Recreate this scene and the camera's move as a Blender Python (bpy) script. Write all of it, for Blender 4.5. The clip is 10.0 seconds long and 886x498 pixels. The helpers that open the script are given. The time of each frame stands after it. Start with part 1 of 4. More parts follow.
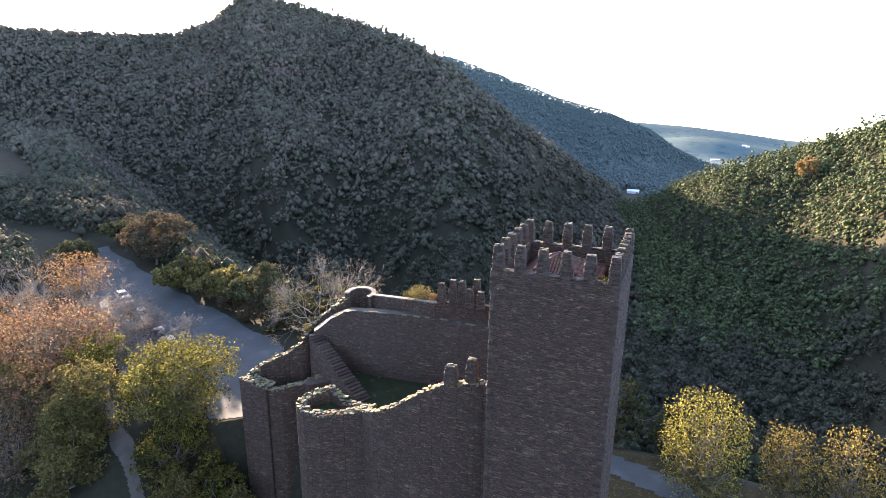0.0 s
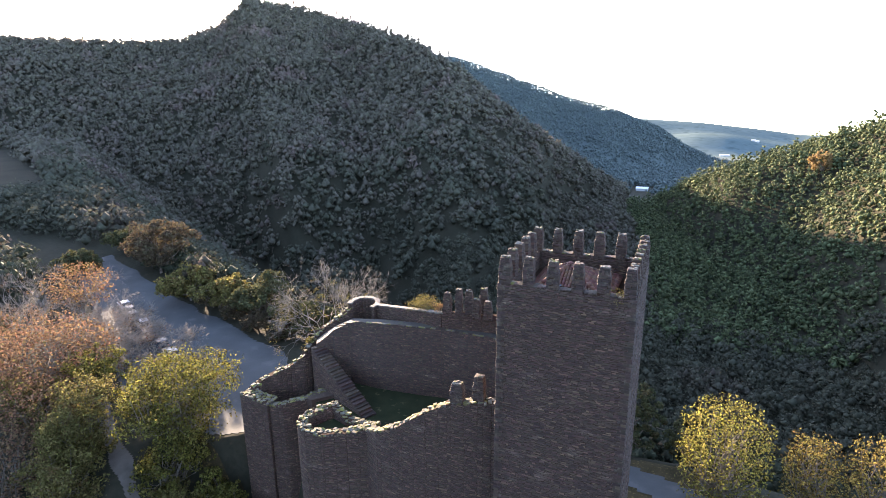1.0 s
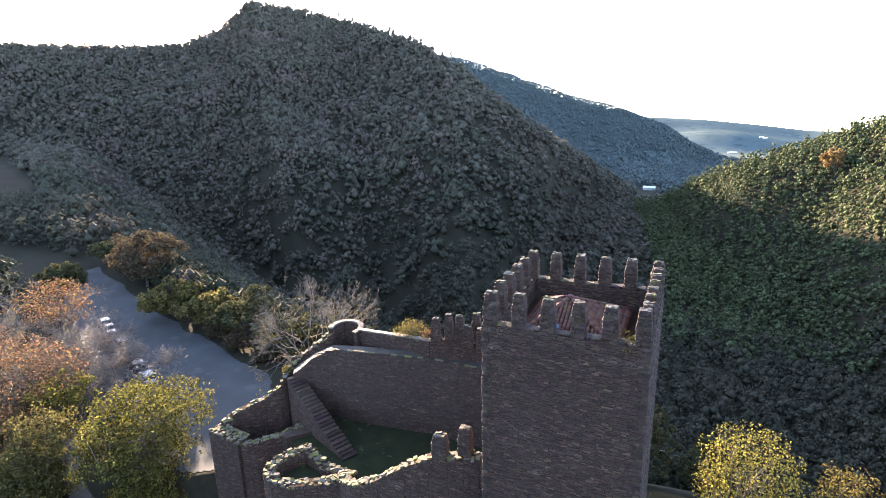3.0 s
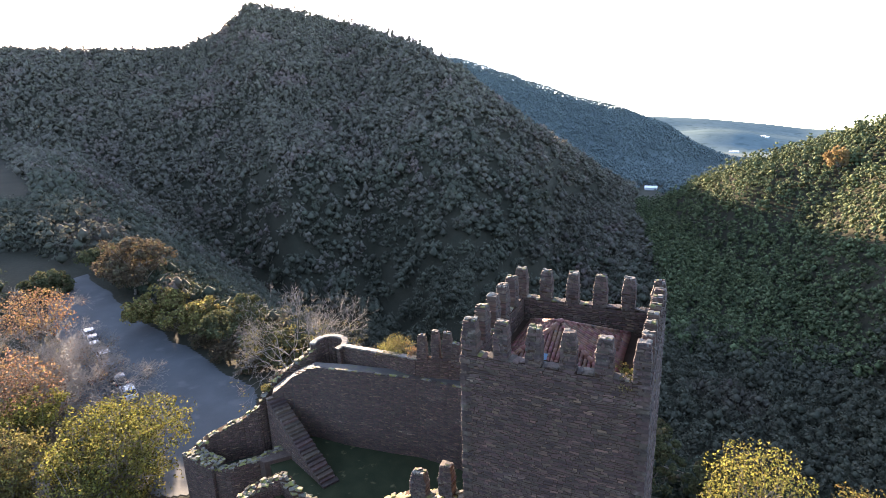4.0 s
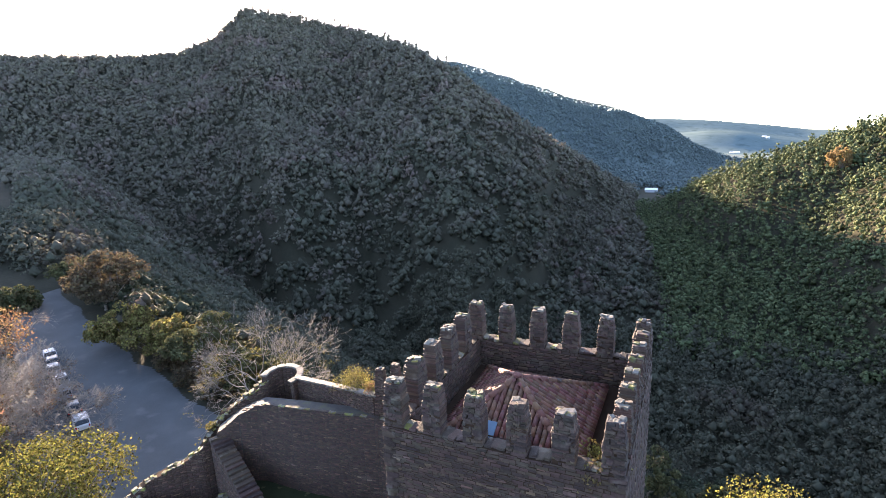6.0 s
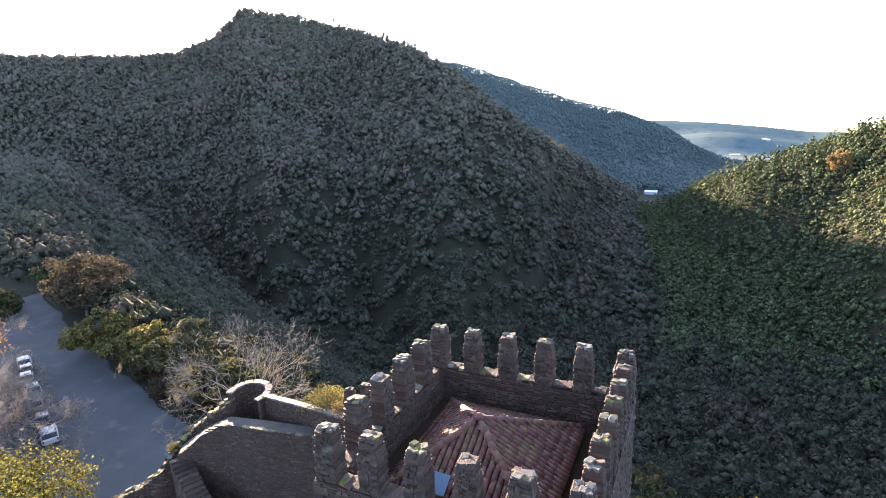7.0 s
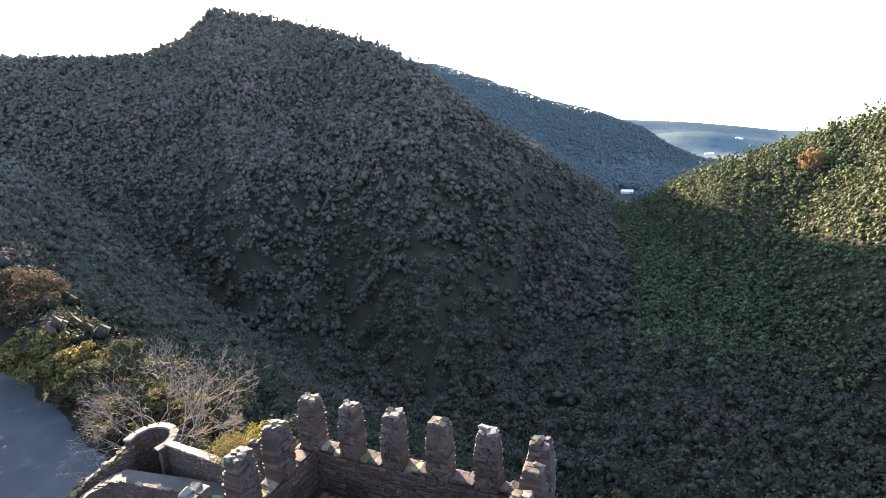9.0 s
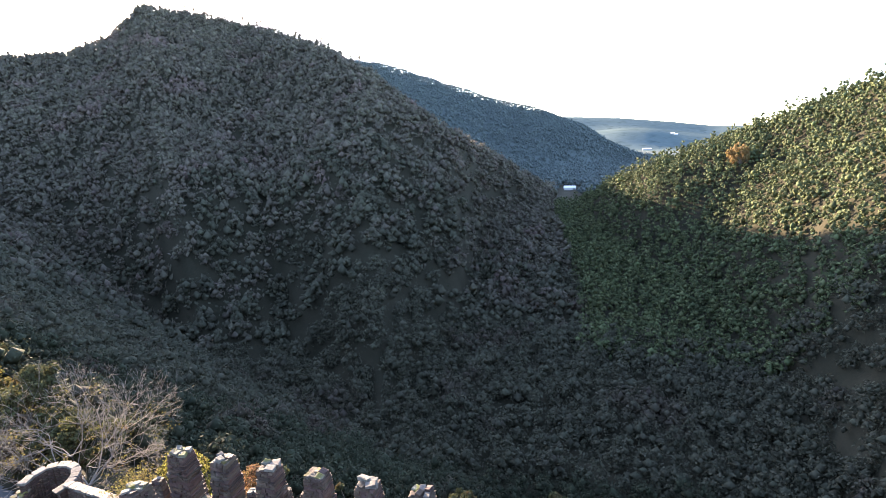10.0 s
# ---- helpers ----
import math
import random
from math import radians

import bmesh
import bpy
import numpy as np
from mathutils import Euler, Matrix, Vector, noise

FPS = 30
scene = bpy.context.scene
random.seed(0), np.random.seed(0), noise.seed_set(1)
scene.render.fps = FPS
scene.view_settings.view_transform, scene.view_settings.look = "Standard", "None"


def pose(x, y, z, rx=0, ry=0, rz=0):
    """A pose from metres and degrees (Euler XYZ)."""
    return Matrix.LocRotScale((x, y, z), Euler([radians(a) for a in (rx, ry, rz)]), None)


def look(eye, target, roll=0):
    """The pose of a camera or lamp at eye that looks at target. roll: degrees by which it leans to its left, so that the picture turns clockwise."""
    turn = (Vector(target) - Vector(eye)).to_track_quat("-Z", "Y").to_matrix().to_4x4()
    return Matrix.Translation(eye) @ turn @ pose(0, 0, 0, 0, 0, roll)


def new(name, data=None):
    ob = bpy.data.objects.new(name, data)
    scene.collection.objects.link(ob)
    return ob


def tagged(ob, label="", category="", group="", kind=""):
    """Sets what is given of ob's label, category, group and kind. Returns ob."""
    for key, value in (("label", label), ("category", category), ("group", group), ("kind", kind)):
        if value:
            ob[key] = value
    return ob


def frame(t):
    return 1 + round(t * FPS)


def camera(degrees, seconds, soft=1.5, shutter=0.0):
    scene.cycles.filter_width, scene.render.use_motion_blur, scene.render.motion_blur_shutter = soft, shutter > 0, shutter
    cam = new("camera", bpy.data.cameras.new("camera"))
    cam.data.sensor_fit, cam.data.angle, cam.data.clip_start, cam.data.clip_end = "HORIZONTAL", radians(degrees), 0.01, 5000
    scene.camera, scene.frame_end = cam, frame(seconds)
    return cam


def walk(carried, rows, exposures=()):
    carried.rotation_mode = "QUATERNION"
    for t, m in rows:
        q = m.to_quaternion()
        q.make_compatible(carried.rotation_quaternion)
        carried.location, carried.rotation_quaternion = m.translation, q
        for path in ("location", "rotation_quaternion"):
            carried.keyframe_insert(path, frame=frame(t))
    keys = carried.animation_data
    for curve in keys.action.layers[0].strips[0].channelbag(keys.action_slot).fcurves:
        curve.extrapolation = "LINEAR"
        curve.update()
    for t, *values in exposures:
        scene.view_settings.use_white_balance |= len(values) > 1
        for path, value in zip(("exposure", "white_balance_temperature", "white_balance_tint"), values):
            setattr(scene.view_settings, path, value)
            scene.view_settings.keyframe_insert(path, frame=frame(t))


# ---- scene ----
cam = camera(76.19, 10.0, soft=0.8)
EXPOSURE, KELVIN, TINT = 3.72, 8100, 24
# seconds, place in metres, pitch, roll, yaw
ROWS = [
    (0.0, 0.000, 0.000, 40.000, -15.819, 0.602, 23.101),
    (0.5, -0.299, 1.067, 40.046, -15.793, 0.045, 23.659),
    (1.0, -0.595, 2.289, 40.104, -15.775, -0.553, 24.015),
    (1.5, -0.845, 3.682, 40.108, -15.768, -0.827, 24.287),
    (2.0, -1.082, 5.257, 40.060, -15.757, -1.202, 24.486),
    (2.5, -1.273, 6.786, 40.134, -15.713, -1.281, 24.635),
    (4.0, -1.631, 11.985, 40.118, -15.606, -1.766, 24.924),
    (4.5, -1.630, 13.592, 40.078, -15.566, -2.022, 25.013),
    (5.0, -1.547, 15.171, 39.989, -15.474, -2.189, 25.057),
    (5.5, -1.460, 16.780, 39.834, -15.318, -2.457, 25.087),
    (7.0, -1.107, 21.874, 39.473, -15.104, -2.160, 25.066),
    (7.5, -0.942, 23.504, 39.446, -15.102, -2.220, 25.128),
    (8.0, -0.722, 25.113, 39.424, -14.992, -1.919, 25.153),
    (8.5, -0.535, 26.740, 39.335, -14.969, -2.073, 24.442),
    (9.0, -0.219, 28.193, 39.334, -15.132, -2.330, 23.015),
    (9.5, 0.365, 29.273, 39.560, -15.502, -3.025, 19.158),
    (10.0, 1.264, 29.973, 39.970, -15.487, -2.693, 17.732),
]
walk(cam, [(t, pose(x, y, z, 90 + p, 0, w) @ pose(0, 0, 0, 0, 0, r)) for t, x, y, z, p, r, w in ROWS],
     exposures=[(0.0, EXPOSURE, KELVIN, TINT), (10.0, EXPOSURE, KELVIN, TINT)])

# ---- light ----
SUN_AZ, SUN_EL = -50.3, 8.5          # degrees from +y towards +x, above the horizon
toward_sun = Vector((math.sin(radians(SUN_AZ)) * math.cos(radians(SUN_EL)),
                     math.cos(radians(SUN_AZ)) * math.cos(radians(SUN_EL)), math.sin(radians(SUN_EL))))
world = bpy.data.worlds.new("world")
scene.world = world
world.use_nodes = True
wn = world.node_tree
sky = wn.nodes.new("ShaderNodeTexSky")
sky.sky_type = "NISHITA"
sky.sun_disc = False
sky.sun_elevation, sky.sun_rotation = radians(SUN_EL), radians(SUN_AZ)
sky.altitude, sky.air_density, sky.dust_density, sky.ozone_density = 300, 0.7, 0.6, 2.0
wn.nodes["Background"].inputs[1].default_value = 0.15
# the far land lies well below the eye, so the sky's own horizon is sunk a little
where, sink = wn.nodes.new("ShaderNodeTexCoord"), wn.nodes.new("ShaderNodeVectorMath")
sink.operation, sink.inputs[1].default_value = "ADD", (0.0, 0.0, 0.085)
wn.links.new(where.outputs["Generated"], sink.inputs[0])
wn.links.new(sink.outputs[0], sky.inputs[0])
wn.links.new(sky.outputs[0], wn.nodes["Background"].inputs[0])
sun = new("sun", bpy.data.lights.new("sun", "SUN"))
sun.data.energy, sun.data.angle, sun.data.color = 3.1, radians(0.6), (1.0, 0.91, 0.76)
sun.matrix_world = look(toward_sun * 300, (0, 0, 0))

# ---- materials ----
def mat(name, low, high, scale=3.0, fine=30.0, rough=0.85, bump=0.3, dist=0.02, vary=0.0, island=0.0, metal=0.0, through_light=0.0,
        spots=None, spot_scale=1.2, spot_at=0.55, stretch=(1, 1, 1), shine=0.5, flecks=0.0):
    """A surface of two colours mixed by coarse and fine noise, with relief, optional blotches and a shift of value by object or island."""
    m = bpy.data.materials.new(name)
    m.use_nodes = True
    nt = m.node_tree
    b = nt.nodes["Principled BSDF"]
    b.inputs["Roughness"].default_value, b.inputs["Metallic"].default_value = rough, metal
    b.inputs["Specular IOR Level"].default_value = shine
    co = nt.nodes.new("ShaderNodeNewGeometry")
    mp = nt.nodes.new("ShaderNodeMapping")
    mp.inputs["Scale"].default_value = stretch
    nt.links.new(co.outputs["Position"], mp.inputs["Vector"])

    def noise_tex(s, detail=4):
        n = nt.nodes.new("ShaderNodeTexNoise")
        n.inputs["Scale"].default_value, n.inputs["Detail"].default_value = s, detail
        nt.links.new(mp.outputs[0], n.inputs["Vector"])
        return n.outputs["Fac"]

    def math_node(op, a, c):
        n = nt.nodes.new("ShaderNodeMath")
        n.operation = op
        for i, v in enumerate((a, c)):
            if isinstance(v, (int, float)):
                n.inputs[i].default_value = v
            else:
                nt.links.new(v, n.inputs[i])
        return n.outputs[0]

    def mix(fac, a, c, kind="MIX"):
        n = nt.nodes.new("ShaderNodeMix")
        n.data_type, n.blend_type = "RGBA", kind
        for s, v in ((0, fac), (6, a), (7, c)):
            if isinstance(v, (int, float)):
                n.inputs[s].default_value = v
            elif isinstance(v, tuple):
                n.inputs[s].default_value = (*v, 1)
            else:
                nt.links.new(v, n.inputs[s])
        return n.outputs[2]

    coarse, grain = noise_tex(scale), noise_tex(fine, 6)
    f = math_node("ADD", math_node("MULTIPLY", coarse, 0.6), math_node("MULTIPLY", grain, 0.4))
    ramp = nt.nodes.new("ShaderNodeMapRange")
    ramp.inputs[1].default_value, ramp.inputs[2].default_value = 0.3, 0.7
    nt.links.new(f, ramp.inputs[0])
    col = mix(ramp.outputs[0], low, high)
    if spots:
        sp = nt.nodes.new("ShaderNodeMapRange")
        sp.inputs[1].default_value, sp.inputs[2].default_value = spot_at, spot_at + 0.12
        nt.links.new(noise_tex(spot_scale, 5), sp.inputs[0])
        col = mix(sp.outputs[0], col, spots)
    if vary or island:
        if vary:
            rnd, amount = nt.nodes.new("ShaderNodeObjectInfo").outputs["Random"], vary
        else:
            rnd, amount = co.outputs["Random Per Island"], island
        v = math_node("ADD", math_node("MULTIPLY", rnd, 2 * amount), 1 - amount)
        if flecks:
            v = math_node("ADD", v, math_node("MULTIPLY", math_node("POWER", math_node("FRACT", math_node("MULTIPLY", rnd, 13.7), 0), 9.0), flecks))
        hsv = nt.nodes.new("ShaderNodeHueSaturation")
        nt.links.new(v, hsv.inputs["Value"])
        nt.links.new(math_node("ADD", math_node("MULTIPLY", math_node("FRACT", math_node("MULTIPLY", rnd, 7.3), 0), 0.05), 0.475), hsv.inputs["Hue"])
        nt.links.new(col, hsv.inputs["Color"])
        col = hsv.outputs[0]
    nt.links.new(col, b.inputs["Base Color"])
    if bump:
        bn = nt.nodes.new("ShaderNodeBump")
        bn.inputs["Strength"].default_value, bn.inputs["Distance"].default_value = bump, dist
        nt.links.new(grain, bn.inputs["Height"])
        nt.links.new(bn.outputs[0], b.inputs["Normal"])
    if through_light:
        tr = nt.nodes.new("ShaderNodeBsdfTranslucent")
        nt.links.new(col, tr.inputs["Color"])
        ms = nt.nodes.new("ShaderNodeMixShader")
        ms.inputs[0].default_value = through_light
        nt.links.new(b.outputs[0], ms.inputs[1])
        nt.links.new(tr.outputs[0], ms.inputs[2])
        nt.links.new(ms.outputs[0], nt.nodes["Material Output"].inputs["Surface"])
    return m


STONE = mat("schist", (0.038, 0.0195, 0.0118), (0.078, 0.0425, 0.0262), 1.3, 22, 0.75, 0.9, 0.04, island=0.35, stretch=(1, 1, 3.2), spots=(0.092, 0.06, 0.042), spot_scale=0.5, spot_at=0.6, flecks=1.7)
PIECE = mat("schist_block", (0.031, 0.0175, 0.0115), (0.073, 0.0425, 0.027), 3, 28, 0.8, 0.7, 0.03, vary=0.4, flecks=0.8, spots=(0.085, 0.063, 0.046), spot_scale=2.5, spot_at=0.58)
MORTAR = mat("mortar", (0.036, 0.020, 0.0128), (0.066, 0.039, 0.026), 2, 30, 0.95, 0.5, shine=0.05)
MOSSY = mat("mossy_stone", (0.05, 0.043, 0.033), (0.20, 0.175, 0.13), 7, 30, 0.9, 0.9, 0.03, vary=0.4, spots=(0.135, 0.118, 0.028), spot_scale=2.6, spot_at=0.45)
CAPSTONE = mat("dressed_stone", (0.075, 0.064, 0.05), (0.20, 0.175, 0.14), 6, 34, 0.85, 0.7, 0.02, vary=0.3, spots=(0.07, 0.062, 0.05), spot_scale=5, spot_at=0.55)
TILE = mat("clay_tile", (0.085, 0.033, 0.021), (0.19, 0.072, 0.041), 2.5, 25, 0.75, 0.3, 0.01, vary=0.3, spots=(0.09, 0.06, 0.05), spot_scale=3, spot_at=0.6)
TILE_JOINED = mat("clay_tile_worn", (0.085, 0.033, 0.021), (0.19, 0.072, 0.041), 2.5, 25, 0.75, 0.3, 0.01, island=0.3, spots=(0.09, 0.06, 0.05), spot_scale=3, spot_at=0.6)
GRASS = mat("court_grass", (0.019, 0.025, 0.013), (0.038, 0.043, 0.021), 0.7, 14, 0.95, 0.6, 0.05, spots=(0.11, 0.10, 0.05), spot_at=0.62, shine=0.05)
SOIL = mat("forest_floor", (0.022, 0.023, 0.015), (0.05, 0.045, 0.03), 0.06, 1.5, 0.95, 0.6, 0.15, spots=(0.055, 0.042, 0.026), spot_scale=0.9, spot_at=0.62, shine=0.05)
ASPHALT = mat("asphalt", (0.052, 0.056, 0.056), (0.085, 0.09, 0.088), 0.25, 12, 0.9, 0.3, 0.01, spots=(0.095, 0.096, 0.092), spot_scale=0.4, spot_at=0.6, shine=0.2)
# blue-grey air haze is put into the base colours of the distant ground
FAR_HAZED = mat("hazed_distant_woods", (0.075, 0.102, 0.098), (0.10, 0.128, 0.12), 0.01, 0.08, 0.95, 0, shine=0.05)
FARTHEST_HAZED = mat("hazed_distant_plain", (0.085, 0.12, 0.118), (0.125, 0.168, 0.163), 0.006, 0.045, 1.0, 0, spots=(0.075, 0.108, 0.104), spot_scale=0.02, spot_at=0.55, shine=0.0)
GRAVEL = mat("gravel", (0.06, 0.049, 0.038), (0.14, 0.115, 0.09), 0.8, 20, 0.95, 0.5, 0.02)
DRY_GRASS = mat("leaf_littered_grass", (0.032, 0.027, 0.014), (0.075, 0.055, 0.028), 0.6, 9, 0.95, 0.6, 0.05, spots=(0.12, 0.085, 0.035), spot_scale=2.5, spot_at=0.56, shine=0.05)
WALK_STONE = mat("worn_paving", (0.032, 0.026, 0.021), (0.068, 0.057, 0.047), 1.5, 24, 0.85, 0.6, 0.03, spots=(0.06, 0.058, 0.03), spot_scale=1.5)
# slab under the tiles, coloured dark for the shade in the channels between them
ROOF_BED_SHADED = mat("shaded_roof_bed", (0.035, 0.016, 0.011), (0.07, 0.032, 0.022), 2, 20, 0.95, 0.3, shine=0.1)

# ---- helpers for building ----
def part(name, bm, material, parent=None, label="", smooth=False):
    """Links a bmesh, or (verts, faces) arrays, as ONE mesh object under a thing or a part."""
    me = bpy.data.meshes.new(name)
    if isinstance(bm, tuple):
        quick_mesh(me, *bm)
    else:
        bm.to_mesh(me)
        bm.free()
    me.materials.append(material)
    if smooth:
        me.shade_smooth()
    ob = new(name, me)
    ob.parent = parent
    return tagged(ob, label) if label else ob


def quick_mesh(me, verts, faces):
    """Fills a mesh from an (n, 3) array and an (m, 3 or 4) array of faces."""
    verts, faces = np.asarray(verts, dtype=np.float32), np.asarray(faces, dtype=np.int32)
    n, k = faces.shape
    me.vertices.add(len(verts))
    me.vertices.foreach_set("co", verts.ravel())
    me.loops.add(n * k)
    me.loops.foreach_set("vertex_index", faces.ravel())
    me.polygons.add(n)
    me.polygons.foreach_set("loop_start", np.arange(0, n * k, k, dtype=np.int32))
    me.update(calc_edges=True)
    me.validate()


def thing(name, label="", category="", group="", kind="", at=(0, 0, 0)):
    ob = new(name)
    ob.empty_display_size = 0.2
    ob.location = at
    return tagged(ob, label, category, group, kind)


def hash01(ix, iy, seed):
    v = np.sin(ix * 127.1 + iy * 311.7 + seed * 74.7) * 43758.5453
    return v - np.floor(v)


def vnoise(x, y, size, seed=0):
    """Smooth value noise in the plan, -1 to 1, with lumps of the given size."""
    x, y = np.asarray(x, float) / size, np.asarray(y, float) / size
    ix, iy = np.floor(x), np.floor(y)
    fx, fy = x - ix, y - iy
    fx, fy = fx * fx * (3 - 2 * fx), fy * fy * (3 - 2 * fy)
    a, b = hash01(ix, iy, seed), hash01(ix + 1, iy, seed)
    c, d = hash01(ix, iy + 1, seed), hash01(ix + 1, iy + 1, seed)
    return 2 * ((a * (1 - fx) + b * fx) * (1 - fy) + (c * (1 - fx) + d * fx) * fy) - 1


# ---- the valley ----
# each ridge: distance of its crest over bearing, slope in front (over bearing) and behind, and crest height seen as an angle (degrees) over bearing
HUB = (0.0, 30.0, 40.0)
RIDGES = [
    (((-60, -45, -35, -30, -25, -20, -16, -13, -10, -4), (760, 740, 720, 590, 475, 435, 425, 550, 600, 600)), ((0, 1), (0.42, 0.42)), 0.35,
     (-180, -120, -75, -60, -52, -49, -46, -43, -38, -33, -28, -24, -20.4, -17, -13.8, -10, -4.6, 2, 180),
     (3, 4, 3.8, 3.7, 3.8, 4.1, 5.1, 7.65, 6.9, 5.75, 4.1, 1.6, -1.3, -3.9, -5.7, -8.1, -11.6, -14.5, -16)),
    (((-5, 3, 10, 17, 30), (523, 431, 430, 400, 300)), ((0, 1), (0.55, 0.55)), 0.4,
     (-180, -20, -8, -4.5, -3, 0, 4.5, 8.5, 10.4, 12.7, 17.5, 20, 30, 45, 70, 120, 180),
     (-16, -22, -18, -14, -11.2, -9.3, -7.6, -5.9, -5.1, -4.3, -1.9, -0.9, 1.2, 3, 5, 5, 3)),
    (((0, 1), (1500, 1500)), ((0, 1), (0.30, 0.30)), 0.3, (-180, -60, -30, -23, -18, -12.8, -7.5, -3.5, -1, 1.5, 5, 12, 40, 180), (2, 2, 3.9, 2.65, 0.95, -0.95, -2.4, -3.8, -5.5, -6.6, -7.5, -7.5, -4, 2)),
    (((0, 1), (2700, 2700)), ((0, 1), (0.32, 0.32)), 0.1, (-180, -10, -3.5, 0, 2.5, 5, 7, 9, 20, 180), (-5, -5, -4.7, -4.4, -4.5, -5.0, -5.3, -5.6, -5.6, -5)),
    (((0, 1), (4400, 4400)), ((0, 1), (0.22, 0.22)), 0.1, (-180, -12, -4.5, 0, 4.4, 8, 30, 180), (-3, -2.9, -3.0, -3.3, -3.8, -4.3, -4.5, -3)),
]
EDGE_X = (-400, -200, -120, -86, -53, -40, -20, -8, 2, 12, 30, 60)
EDGE_Y = (260, 130, 92, 76, 66, 62, 57, 71, 72, 71, 69, 60)


def ramp01(v):
    v = np.clip(v, 0, 1)
    return v * v * (3 - 2 * v)


def near_ground(x, y):
    z = 3 - 11 * ramp01((x + 36) / 30)
    z = z + 5.0 * np.exp(-(((x + 24) / 16) ** 2 + ((y - 43) / 10) ** 2) ** 2)
    d = np.maximum(y - np.interp(x, EDGE_X, EDGE_Y), 0)
    drop = 0.75 * d * d / (d + 3)
    d = np.maximum(x - 30, 0)
    drop = drop + 0.5 * d * d / (d + 8)
    drop = drop + 9 * ramp01((40 - y) / 24) * ramp01((-34 - x) / 6)
    drop = drop + 10.5 * ramp01((np.interp(x, (-46, -41.5), (41.2, 43.6)) - y) / 3.0) * ramp01((x + 52) / 9)
    out = np.maximum(np.hypot(x - HUB[0], y - HUB[1]) - 450, 0)
    return np.maximum(z - drop, -66 - 0.075 * out + 2 * vnoise(x, y, 30, 3))


def terrain(x, y):
    x, y = np.asarray(x, float), np.asarray(y, float)
    dx, dy = x - HUB[0], y - HUB[1]
    r, az = np.hypot(dx, dy), np.degrees(np.arctan2(dx, dy))
    layers = [near_ground(x, y)]
    for i, (far, front, back, bearing, el) in enumerate(RIDGES):
        dist, near_slope, size = np.interp(az, *far), np.interp(az, *front), (620, 400, 1500, 2700, 4400)[i]
        crest = HUB[2] + dist * np.tan(np.radians(np.interp(az, bearing, el)))
        d = r - dist
        fall = np.where(d < 0, -d * near_slope, d * back)
        soft = dist * 0.02
        fall = np.sqrt(fall * fall + soft * soft) - soft
        lumps = (vnoise(x, y, size * 0.16, 10 + i) * size * 0.022 + vnoise(x, y, size * 0.06, 20 + i) * size * 0.009) * np.clip(fall / (dist * 0.05), 0, 1) * (1, 1, 1, 0.35, 0.35)[i]
        layers.append(crest - fall + lumps)
    z = np.stack(layers)
    top = z.max(0)
    k = np.clip(r * 0.01, 0.2, 5)
    return top + k * np.log(np.exp((z - top) / k).sum(0)) - 0.0


def polar_sheet(cx, cy, r0, r1, rings, spokes):
    rr = r0 * (r1 / r0) ** (np.arange(rings) / (rings - 1))
    aa = np.linspace(0, 2 * np.pi, spokes, endpoint=False)
    R, A = np.meshgrid(rr, aa, indexing="ij")
    X, Y = cx + R * np.sin(A), cy + R * np.cos(A)
    V = np.stack([X, Y, terrain(X, Y)], -1).reshape(-1, 3)
    V = np.vstack([V, [[cx, cy, float(terrain(cx, cy))]]])
    i, j = np.meshgrid(np.arange(rings - 1), np.arange(spokes), indexing="ij")
    k = (j + 1) % spokes
    F = np.stack([i * spokes + j, i * spokes + k, (i + 1) * spokes + k, (i + 1) * spokes + j], -1).reshape(-1, 4)
    c = len(V) - 1
    inner = np.stack([np.full(spokes, c), np.full(spokes, c), (np.arange(spokes) + 1) % spokes, np.arange(spokes)], -1)
    return V, F, inner


V, F, _ = polar_sheet(-20, 44, 0.5, 4900, 165, 450)
ground = tagged(part("ground", (V, F[:, ::-1]), SOIL, smooth=True), "wooded valley ground of dark soil and undergrowth", "ground", kind="structure")
# faces far from the hub take the colours that carry the haze
for far_material in (FAR_HAZED, FARTHEST_HAZED):
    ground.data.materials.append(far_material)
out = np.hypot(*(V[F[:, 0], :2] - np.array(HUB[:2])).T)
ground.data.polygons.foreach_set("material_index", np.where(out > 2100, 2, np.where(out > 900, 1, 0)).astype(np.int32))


def drape(name, outline_fn, x0, x1, y0, y1, step, material, lift, label, category):
    """A thin sheet laid on the ground where outline_fn(x, y) is positive."""
    xs, ys = np.arange(x0, x1, step), np.arange(y0, y1, step)
    X, Y = np.meshgrid(xs, ys, indexing="ij")
    Z = terrain(X, Y) + lift
    keep = outline_fn(X, Y) > 0
    idx = np.arange(X.size).reshape(X.shape)
    q = np.stack([idx[:-1, :-1], idx[1:, :-1], idx[1:, 1:], idx[:-1, 1:]], -1)[keep[:-1, :-1] & keep[1:, :-1] & keep[1:, 1:] & keep[:-1, 1:]]
    used, inv = np.unique(q, return_inverse=True)
    V = np.stack([X, Y, Z], -1).reshape(-1, 3)[used]
    return tagged(part(name, (V, inv.reshape(-1, 4)), material, smooth=True), label, category, kind="structure")


def parking_area(x, y):
    far_side = np.interp(x, (-125, -112, -86, -53, -47, -41), (88, 83, 72.5, 62, 57, 45)) + 0.6 * vnoise(x, y, 4, 5)
    near_side = np.interp(x, (-125, -90, -62, -50, -46, -41.5, -40), (78, 60, 43, 42, 42.2, 44.2, 45)) + 0.4 * vnoise(x, y, 3, 6)
    return np.minimum(far_side - y, y - near_side)


